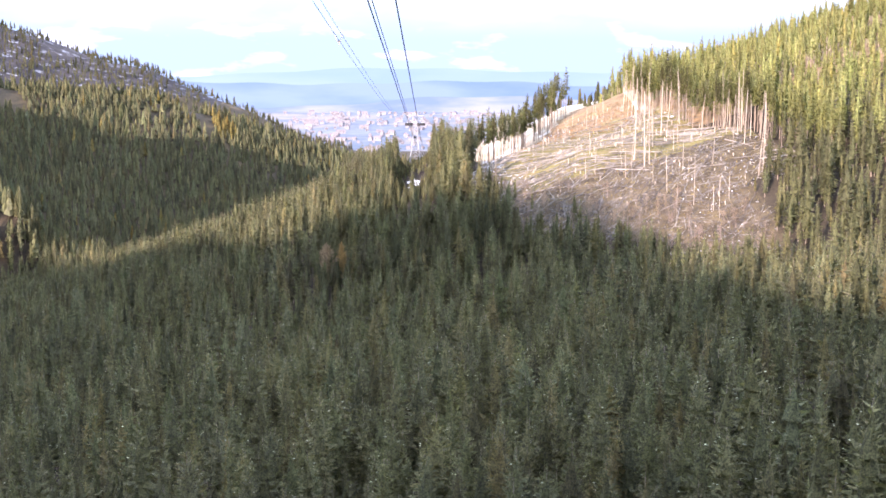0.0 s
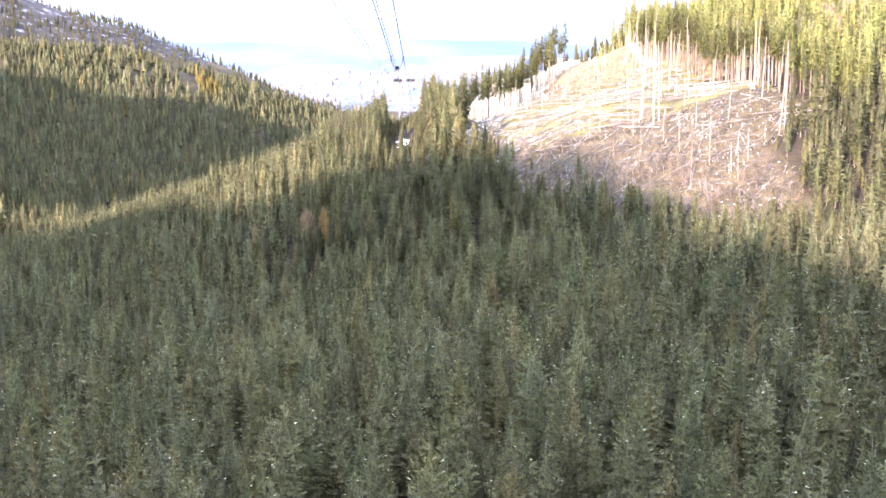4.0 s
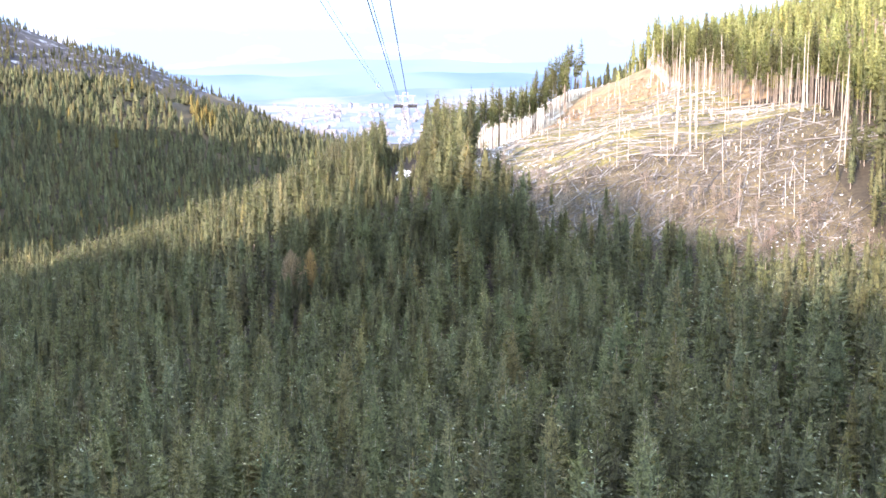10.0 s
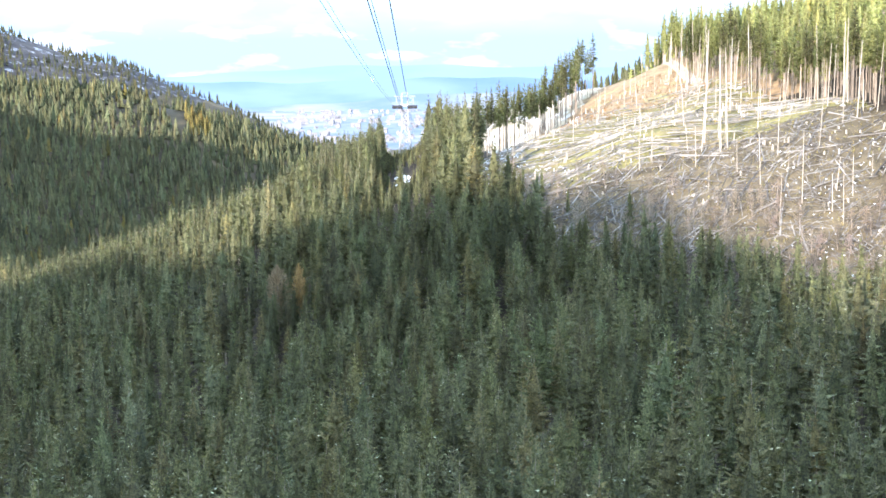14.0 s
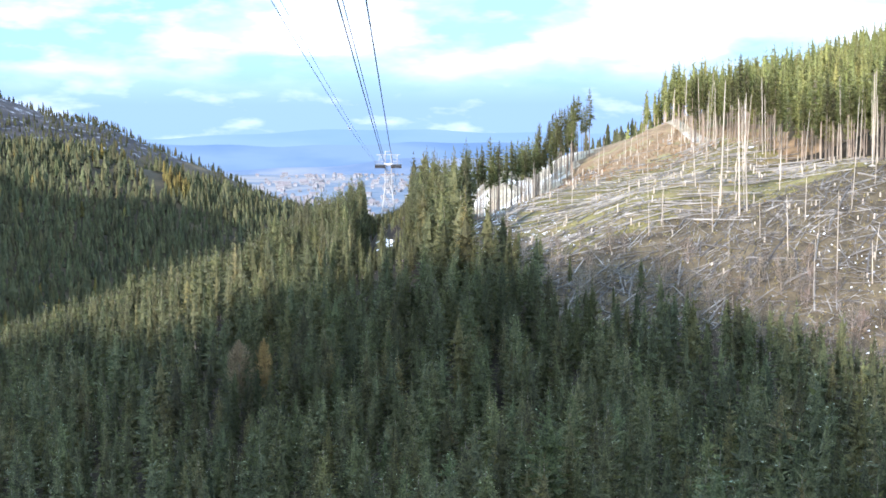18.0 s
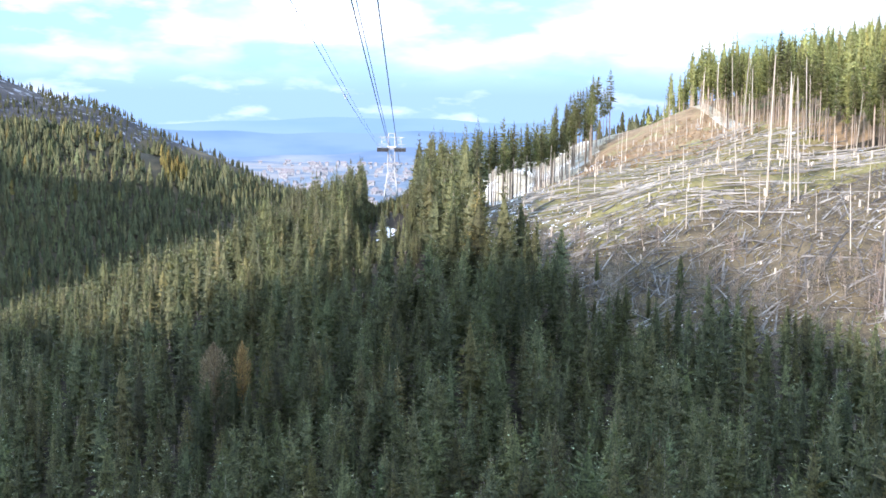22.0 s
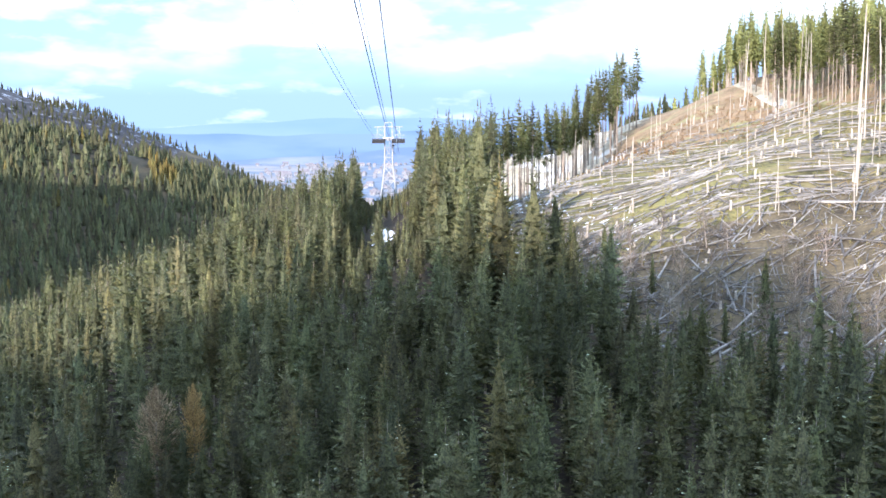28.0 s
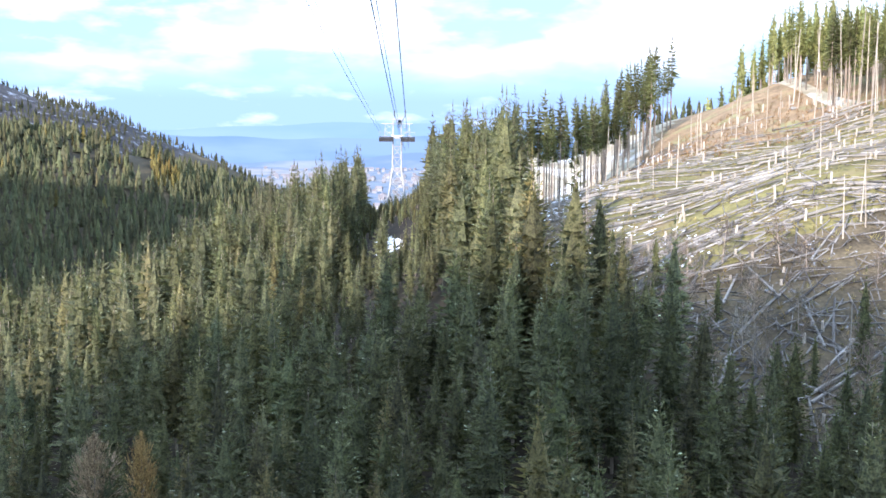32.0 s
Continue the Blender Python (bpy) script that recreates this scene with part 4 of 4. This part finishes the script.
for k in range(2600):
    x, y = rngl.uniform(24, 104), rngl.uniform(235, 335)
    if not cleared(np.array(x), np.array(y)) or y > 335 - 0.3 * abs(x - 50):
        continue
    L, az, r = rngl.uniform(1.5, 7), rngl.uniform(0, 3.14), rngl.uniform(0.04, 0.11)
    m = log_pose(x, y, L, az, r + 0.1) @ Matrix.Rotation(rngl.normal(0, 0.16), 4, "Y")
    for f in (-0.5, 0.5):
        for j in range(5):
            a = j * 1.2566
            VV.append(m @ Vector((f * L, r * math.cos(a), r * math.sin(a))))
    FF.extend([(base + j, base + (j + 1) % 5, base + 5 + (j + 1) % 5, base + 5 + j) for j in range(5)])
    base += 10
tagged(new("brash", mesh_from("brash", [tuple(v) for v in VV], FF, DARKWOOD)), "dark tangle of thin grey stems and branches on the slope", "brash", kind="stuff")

STUBS = [stub_mesh("stump", s, CUTWOOD) for s in range(5)]
k = 0
while k < 190:
    x, y = rngl.uniform(22, 150), rngl.uniform(270, 462)
    if not cleared(np.array(x), np.array(y)):
        continue
    h = rngl.uniform(0.7, 2.6) if y > 315 else rngl.uniform(0.6, 1.6)
    ob = new("stump", STUBS[k % 5])
    ob.matrix_basis = pose(x, y, float(height(x, y)), rngl.normal(0, 4), rngl.normal(0, 4), rngl.uniform(0, 360)) @ Matrix.Diagonal((0.85, 0.85, h, 1))
    tagged(ob, "pale splintered tree stump on the cleared slope", "stump", "stumps on the cleared slope")
    k += 1

POLES = [pole_mesh("dead_stem", s, BLEACHED, twigs=8) for s in range(5)]
PALES = [pole_mesh("dead_stem", s, CUTWOOD, twigs=3) for s in range(10, 14)]
fixed = [(89, 397, 21), (96, 413, 11), (73, 316, 16), (93, 369, 22), (84, 336, 20), (77, 312, 27), (104, 390, 22), (107, 391, 14), (60, 317, 9), (53, 314, 6), (83, 439, 8), (79, 436, 13), (76, 434, 13), (72, 440, 9), (66, 424, 5), (101, 450, 14), (94, 466, 15), (95, 447, 18), (103, 410, 12), (111, 396, 11), (75, 322, 30), (79, 313, 26)]
fixed += [(87, 274, 17), (80, 267, 12), (112, 284, 29), (111, 286, 25), (93, 263, 14), (80, 284, 13), (60, 315, 10), (88, 289, 8), (105, 280, 6), (110, 330, 17), (108, 311, 15), (113, 315, 20), (120, 320, 18)]
k = 0
while k < 108:
    if k < len(fixed):
        x, y, h = fixed[k]
    else:
        x, y = rngl.uniform(24, 150), rngl.uniform(268, 466)
        if not cleared(np.array(x), np.array(y)) or rngl.random() < (0.5 if 330 < y < 410 else 0.0):
            continue
        h = rngl.uniform(4, 12) if y < 330 else rngl.uniform(3, 13)
        if k > 85:
            y = rngl.uniform(310, 466)
            x = 90 + (464 - y) / 4.4 - rngl.uniform(-1, 7)
            h = rngl.uniform(9, 23)
    pale = k % 3 > 0
    ob = new("dead_stem", (PALES if pale else POLES)[k % 4])
    s = h * rngl.uniform(0.7, 1.1) if h < 12 else h * 0.64
    ob.matrix_basis = pose(x, y, float(height(x, y)), rngl.normal(0, 2), rngl.normal(0, 2), rngl.uniform(0, 360)) @ Matrix.Diagonal((s, s, h, 1))
    tagged(ob, "pale bare broken trunk still standing below the forest" if pale else "bare grey dead stem standing among fallen logs", "dead tree", "dead stems on the cleared slope")
    k += 1
# one long trunk leans against the forest
ob = new("leaning_trunk", PALES[0])
ob.matrix_basis = pose(112, 424, float(height(112, 424)), 0, 14, 0) @ Matrix.Diagonal((17, 17, 17, 1))
tagged(ob, "long pale trunk leaning against the forest edge", "dead tree")


# leftover snow: thin patches that lie over the litter
VV, FF = [], []
spots = [(112, 368, 1.4), (117, 350, 1.2), (108, 384, 0.9), (103, 398, 0.9), (95, 428, 0.8)]
for k in range(520):
    if k % 5 < 3:
        y = rngl.uniform(305, 372) if k % 2 else rngl.uniform(372, 412)
        spots.append((side(y) + 1 + abs(rngl.normal(0, 8)), y, rngl.uniform(0.08, 0.42)))
    elif k % 5 < 4:
        spots.append((rngl.uniform(84, 113), rngl.uniform(243, 300), rngl.uniform(0.08, 0.26)))
    elif k % 4 == 0:
        spots.append((rngl.uniform(30, 100), rngl.uniform(262, 320), rngl.uniform(0.06, 0.16)))
for k in range(170):
    spots.append((rngl.uniform(22, 40), rngl.uniform(316, 358), rngl.uniform(0.08, 0.34)))
swath = [(-6.4, 390, 2.0), (-5.4, 386, 2.3), (-6.2, 381.5, 1.8), (-4.6, 378, 1.2)]
for x, y, r in spots + swath:
    if x > 0 and not cleared(np.array(x), np.array(y)):
        continue
    k0 = len(VV)
    turn, long = rngl.uniform(0, 3.14), rngl.uniform(1.2, 2.2)
    VV.append((x, y, float(height(x, y)) + 0.12 + 0.08 * r))
    for j in range(10):
        q = r * rngl.uniform(0.55, 1.2)
        u, v = q * long * math.cos(j * 0.628), q * math.sin(j * 0.628)
        px, py = x + u * math.cos(turn) - v * math.sin(turn), y + u * math.sin(turn) + v * math.cos(turn)
        VV.append((px, py, float(height(px, py)) + 0.02))
    FF.extend([(k0, k0 + 1 + j, k0 + 1 + (j + 1) % 10) for j in range(10)])
tagged(new("snow_patches", mesh_from("snow_patches", VV, FF, SNOW, smooth=True)), "thin patches of old snow between the logs", "snow", kind="stuff")


# ---- rocks near the forest edge ----
def rock_mesh(name, seed):
    rng = np.random.default_rng(seed)
    bm = bmesh.new()
    bmesh.ops.create_icosphere(bm, subdivisions=2, radius=1.0)
    for v in bm.verts:
        p = v.co
        v.co = p * (0.8 + 0.35 * noise.noise(p * 1.3 + Vector((seed, 0, 0)))) * (1 + rng.uniform(-0.05, 0.05))
        v.co.z *= 0.6
    return bm_mesh(name, bm, ROCK)


ROCKS = [rock_mesh("boulder", s) for s in range(3)]
for k in range(16):
    y = rngl.uniform(320, 466)
    x = 90 + (464 - y) / 4.4 - rngl.uniform(0, 8)
    s = rngl.uniform(0.4, 1.0)
    ob = new("boulder", ROCKS[k % 3])
    ob.matrix_basis = pose(x, y, float(height(x, y)) + 0.2 * s, 0, 0, rngl.uniform(0, 360)) @ Matrix.Diagonal((s * 1.4, s, s, 1))
    tagged(ob, "pale weathered boulder below the forest edge", "boulder", "boulders below the forest")


# ---- the cableway ----
def right_x(y):
    return (-8.981e-06 * y + 0.001078) * y - 1.323


def right_z(y):
    return ((1.209e-07 * y + 3.8333e-05) * y - 0.0818) * y + 105.96


def left_x(y):
    return -9.6


def left_z(y):
    return 117.4 - 0.0647 * (y + 6) + 3.53e-5 * (y + 6) * (y - 249)


def rope(name, fx, fz, dx, dz, r, label, end=505.0):
    """A rope hung in a shallow curve from behind the viewpoint to the tower."""
    cu = bpy.data.curves.new(name, "CURVE")
    cu.dimensions = "3D"
    cu.bevel_depth, cu.bevel_resolution = r, 2
    sp = cu.splines.new("POLY")
    ys = np.linspace(-230, end, 90)
    sp.points.add(len(ys) - 1)
    for p, y in zip(sp.points, ys):
        f = min(max((y - 440) / 65, 0), 1)
        p.co = (fx(y) + dx * (1 + 0.6 * f), y, fz(y) + dz * (1 - 0.5 * f), 1)
    cu.materials.append(ROPE)
    tmp = new(name + "_curve", cu)
    me = bpy.data.meshes.new_from_object(tmp.evaluated_get(bpy.context.evaluated_depsgraph_get()))
    bpy.data.objects.remove(tmp)
    return tagged(new(name, me), label, "cable", "ropes of the cableway")


rope("track_rope", right_x, right_z, -0.36, 0, 0.020, "thick dark steel track rope of the cableway")
rope("track_rope", right_x, right_z, 0.36, 0, 0.020, "thick dark steel track rope of the cableway")
rope("haul_rope", right_x, right_z, -0.14, -0.35, 0.013, "thin steel haul rope between the track ropes")
rope("track_rope", left_x, left_z, -0.36, 0, 0.022, "steel track rope of the opposite line")
rope("track_rope", left_x, left_z, 0.36, 0, 0.022, "steel track rope of the opposite line")
rope("haul_rope", left_x, left_z, -0.1, -0.35, 0.012, "thin steel haul rope of the opposite line")


def carrier(x, y, z):
    """A rope carrier: a yoke hung from both track ropes, with a roller for the haul rope."""
    top = new("rope_carrier")
    top.location = (x, y, z)
    bm = bmesh.new()
    rod(bm, (-0.36, 0, 0), (-0.36, 0, -0.25), 0.05)
    rod(bm, (0.36, 0, 0), (0.36, 0, -0.25), 0.05)
    rod(bm, (-0.36, 0, -0.25), (-0.1, 0, -0.75), 0.03)
    rod(bm, (0.36, 0, -0.25), (0.1, 0, -0.75), 0.03)
    rod(bm, (-0.14, 0, -0.75), (0.14, 0, -0.75), 0.06)
    part("yoke", bm, STEEL, top)
    for s in (-1, 1):
        bm = bmesh.new()
        block(bm, s * 0.36, 0, 0.03, 0.12, 0.5, 0.12)
        bmesh.ops.bevel(bm, geom=bm.edges[:], offset=0.03, segments=1, affect="EDGES")
        part("clamp", bm, STEEL, top)
    bm = bmesh.new()
    rod(bm, (-0.10, 0, -0.62), (0.10, 0, -0.62), 0.085, sides=12)
    part("roller", bm, DARKSTEEL, top, "dark roller wheel")
    bm = bmesh.new()
    rod(bm, (0.12, 0, -0.75), (0.03, 0, -1.02), 0.02)
    rod(bm, (-0.12, 0, -0.75), (-0.03, 0, -1.02), 0.02)
    rod(bm, (-0.05, 0, -1.02), (0.05, 0, -1.02), 0.04, sides=10)
    part("lower_guide", bm, STEEL, top)
    return tagged(top, "light grey steel rope carrier hanging from the ropes", "carrier", "rope carriers on the cableway")


for fx, fz, ys in ((right_x, right_z, (-30.5, 228.0)), (left_x, left_z, (-6.0, 249.0))):
    for y in ys:
        carrier(fx(y), y, fz(y))

# the tower: splayed lattice legs, waist, saddle platform and portal
TX, TY = -6.0, 509.0
TZ = float(height(TX, TY))
tower = new("cableway_tower")
tower.location = (TX, TY, TZ)
tagged(tower, "white steel cableway tower with wide snowy saddle platform", "pylon")
PLAT = 88.6 - TZ
WAIST = PLAT - 8.5
FOOT, MID, DEEP = 3.4, 1.25, 1.2


def tower_rail(z, s, d):
    """The corner of the tower at a height."""
    f = min(max(z / WAIST, 0), 1)
    return Vector((s * (FOOT + (MID - FOOT) * f), d * (FOOT + (DEEP - FOOT) * f), z))


for s in (-1, 1):
    for d in (-1, 1):
        bm = bmesh.new()
        rod(bm, tower_rail(-2, s, d), tower_rail(WAIST, s, d), 0.34, 0.26, 8)
        part("leg", bm, STEEL, tower)
        bm = bmesh.new()
        rod(bm, tower_rail(WAIST, s, d), (s * 1.1, d * DEEP, PLAT + 5.2), 0.22, 0.16, 8)
        part("mast_post", bm, STEEL, tower)
levels = [3.0, WAIST * 0.45, WAIST * 0.72, WAIST, WAIST + 3.0, WAIST + 6.0]
for a, b in zip(levels, levels[1:]):
    for d in (-1, 1):
        bm = bmesh.new()
        rod(bm, tower_rail(a, -1, d), tower_rail(b, 1, d), 0.08)
        rod(bm, tower_rail(a, 1, d), tower_rail(b, -1, d), 0.08)
        part("cross_brace", bm, STEEL, tower)
    bm = bmesh.new()
    for (s0, d0), (s1, d1) in (((-1, -1), (1, -1)), ((1, -1), (1, 1)), ((1, 1), (-1, 1)), ((-1, 1), (-1, -1))):
        rod(bm, tower_rail(b, s0, d0), tower_rail(b, s1, d1), 0.1)
    part("girt", bm, STEEL, tower)
bm = bmesh.new()
block(bm, 0, 0, PLAT, 9.4, 3.0, 0.6)
bmesh.ops.bevel(bm, geom=bm.edges[:], offset=0.1, segments=1, affect="EDGES")
part("platform", bm, STEEL, tower)
bm = bmesh.new()
block(bm, 0, -0.1, PLAT + 0.52, 3.4, 3.1, 0.22)
bmesh.ops.bevel(bm, geom=bm.edges[:], offset=0.1, segments=2, affect="EDGES")
part("snow_cap", bm, SNOW, tower, "crust of snow on the platform")
for s in (-1, 1):
    bm = bmesh.new()
    rings = []
    for k in range(9):
        f = k / 4 - 1
        zc = PLAT - 0.15 - 0.5 * f * f
        rings.append([bm.verts.new((s * 3.05 + u * 2.0, f * 3.7, zc + v * 0.48)) for u, v in ((-1, -1), (1, -1), (1, 1), (-1, 1))])
    for a, b in zip(rings, rings[1:]):
        for q in range(4):
            bm.faces.new((a[q], a[(q + 1) % 4], b[(q + 1) % 4], b[q]))
    bm.faces.new(rings[0][::-1])
    bm.faces.new(rings[-1])
    bmesh.ops.recalc_face_normals(bm, faces=bm.faces[:])
    part("saddle", bm, DARKSTEEL, tower, "dark curved rope saddle")
    bm = bmesh.new()
    rod(bm, (s * 3.6, 0, PLAT + 0.4), (s * 3.4, 0, PLAT + 3.9), 0.1)
    part("portal_post", bm, STEEL, tower)
    for z0, z1 in ((0.4, 2.2), (2.2, 3.9)):
        bm = bmesh.new()
        rod(bm, (s * 3.5, 0, PLAT + z0), (s * 1.1, 0, PLAT + z1), 0.06)
        rod(bm, (s * 1.1, 0, PLAT + z0), (s * 3.5, 0, PLAT + z1), 0.06)
        part("portal_brace", bm, STEEL, tower)
    bm = bmesh.new()
    for k in range(5):
        rod(bm, (s * (2.0 + 0.75 * k), -1.5, PLAT + 0.4), (s * (2.0 + 0.75 * k), -1.5, PLAT + 1.5), 0.03)
    rod(bm, (s * 1.6, -1.5, PLAT + 1.5), (s * 5.1, -1.5, PLAT + 1.5), 0.035)
    part("handrail", bm, STEEL, tower)
bm = bmesh.new()
rod(bm, (-4.4, 0, PLAT + 3.9), (4.4, 0, PLAT + 3.9), 0.14, sides=8)
rod(bm, (-1.1, 0, PLAT + 5.2), (1.1, 0, PLAT + 5.2), 0.14, sides=8)
part("portal_beam", bm, STEEL, tower)
bm = bmesh.new()
for k in range(18):
    rod(bm, (-0.3, -1.5, 3 + k * (PLAT - 3) / 18), (0.3, -1.5, 3 + k * (PLAT - 3) / 18), 0.03, sides=4)
for s in (-1, 1):
    rod(bm, (s * 0.3, -1.5, 2), (s * 0.3, -1.5, PLAT), 0.04, sides=4)
part("ladder", bm, STEEL, tower)


# ---- the town on the plain ----
def house(w, d, h, label):
    """A plastered house with a gabled roof that overhangs its walls."""
    top = new("house")
    bm = bmesh.new()
    block(bm, 0, 0, h / 2 - 0.5, w, d, h + 1)
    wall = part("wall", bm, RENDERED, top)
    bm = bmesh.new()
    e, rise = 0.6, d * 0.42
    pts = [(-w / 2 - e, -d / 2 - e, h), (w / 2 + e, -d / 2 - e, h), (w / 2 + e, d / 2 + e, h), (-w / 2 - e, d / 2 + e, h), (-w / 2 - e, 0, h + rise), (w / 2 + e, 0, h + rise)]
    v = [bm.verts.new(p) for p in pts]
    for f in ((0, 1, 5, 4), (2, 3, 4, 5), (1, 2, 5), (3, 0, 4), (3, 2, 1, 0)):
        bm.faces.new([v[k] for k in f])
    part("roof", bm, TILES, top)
    for x in (-w / 4, w / 4):
        for z in (h * 0.3, h * 0.72):
            bm = bmesh.new()
            block(bm, x, -d / 2 - 0.02, z, 1.6, 0.1, 1.5)
            part("window", bm, DARKSTEEL, wall, "small dark window")
    return tagged(top, label, "house", "houses of the town")


rngt = np.random.default_rng(9)
KINDS = [house(10, 8, 5, "pale plastered house with a tiled roof on the plain"), house(17, 9, 9, "long pale apartment house on the plain"), house(8, 7, 4, "small pale house with a tiled roof on the plain"), house(24, 11, 6, "large white hall with a low roof on the plain")]
k = 0
while k < 290:
    y = rngt.uniform(2650, 4050)
    x = rngt.uniform(-0.115, 0.06) * (y - 60) + rngt.normal(0, 12)
    z = float(height(x, y))
    if z > 5 or rngt.random() < 0.35 * (math.sin(y * 0.012) > 0.2):
        continue
    m = pose(x, y, z, 0, 0, rngt.choice([10, 25, 100, 80, -20]) + rngt.normal(0, 8))
    kind = KINDS[int(rngt.choice([0, 0, 0, 1, 2, 2, 3]))]
    if k < len(KINDS):
        KINDS[k].matrix_basis = m
    else:
        copy_thing(kind, m)
    k += 1
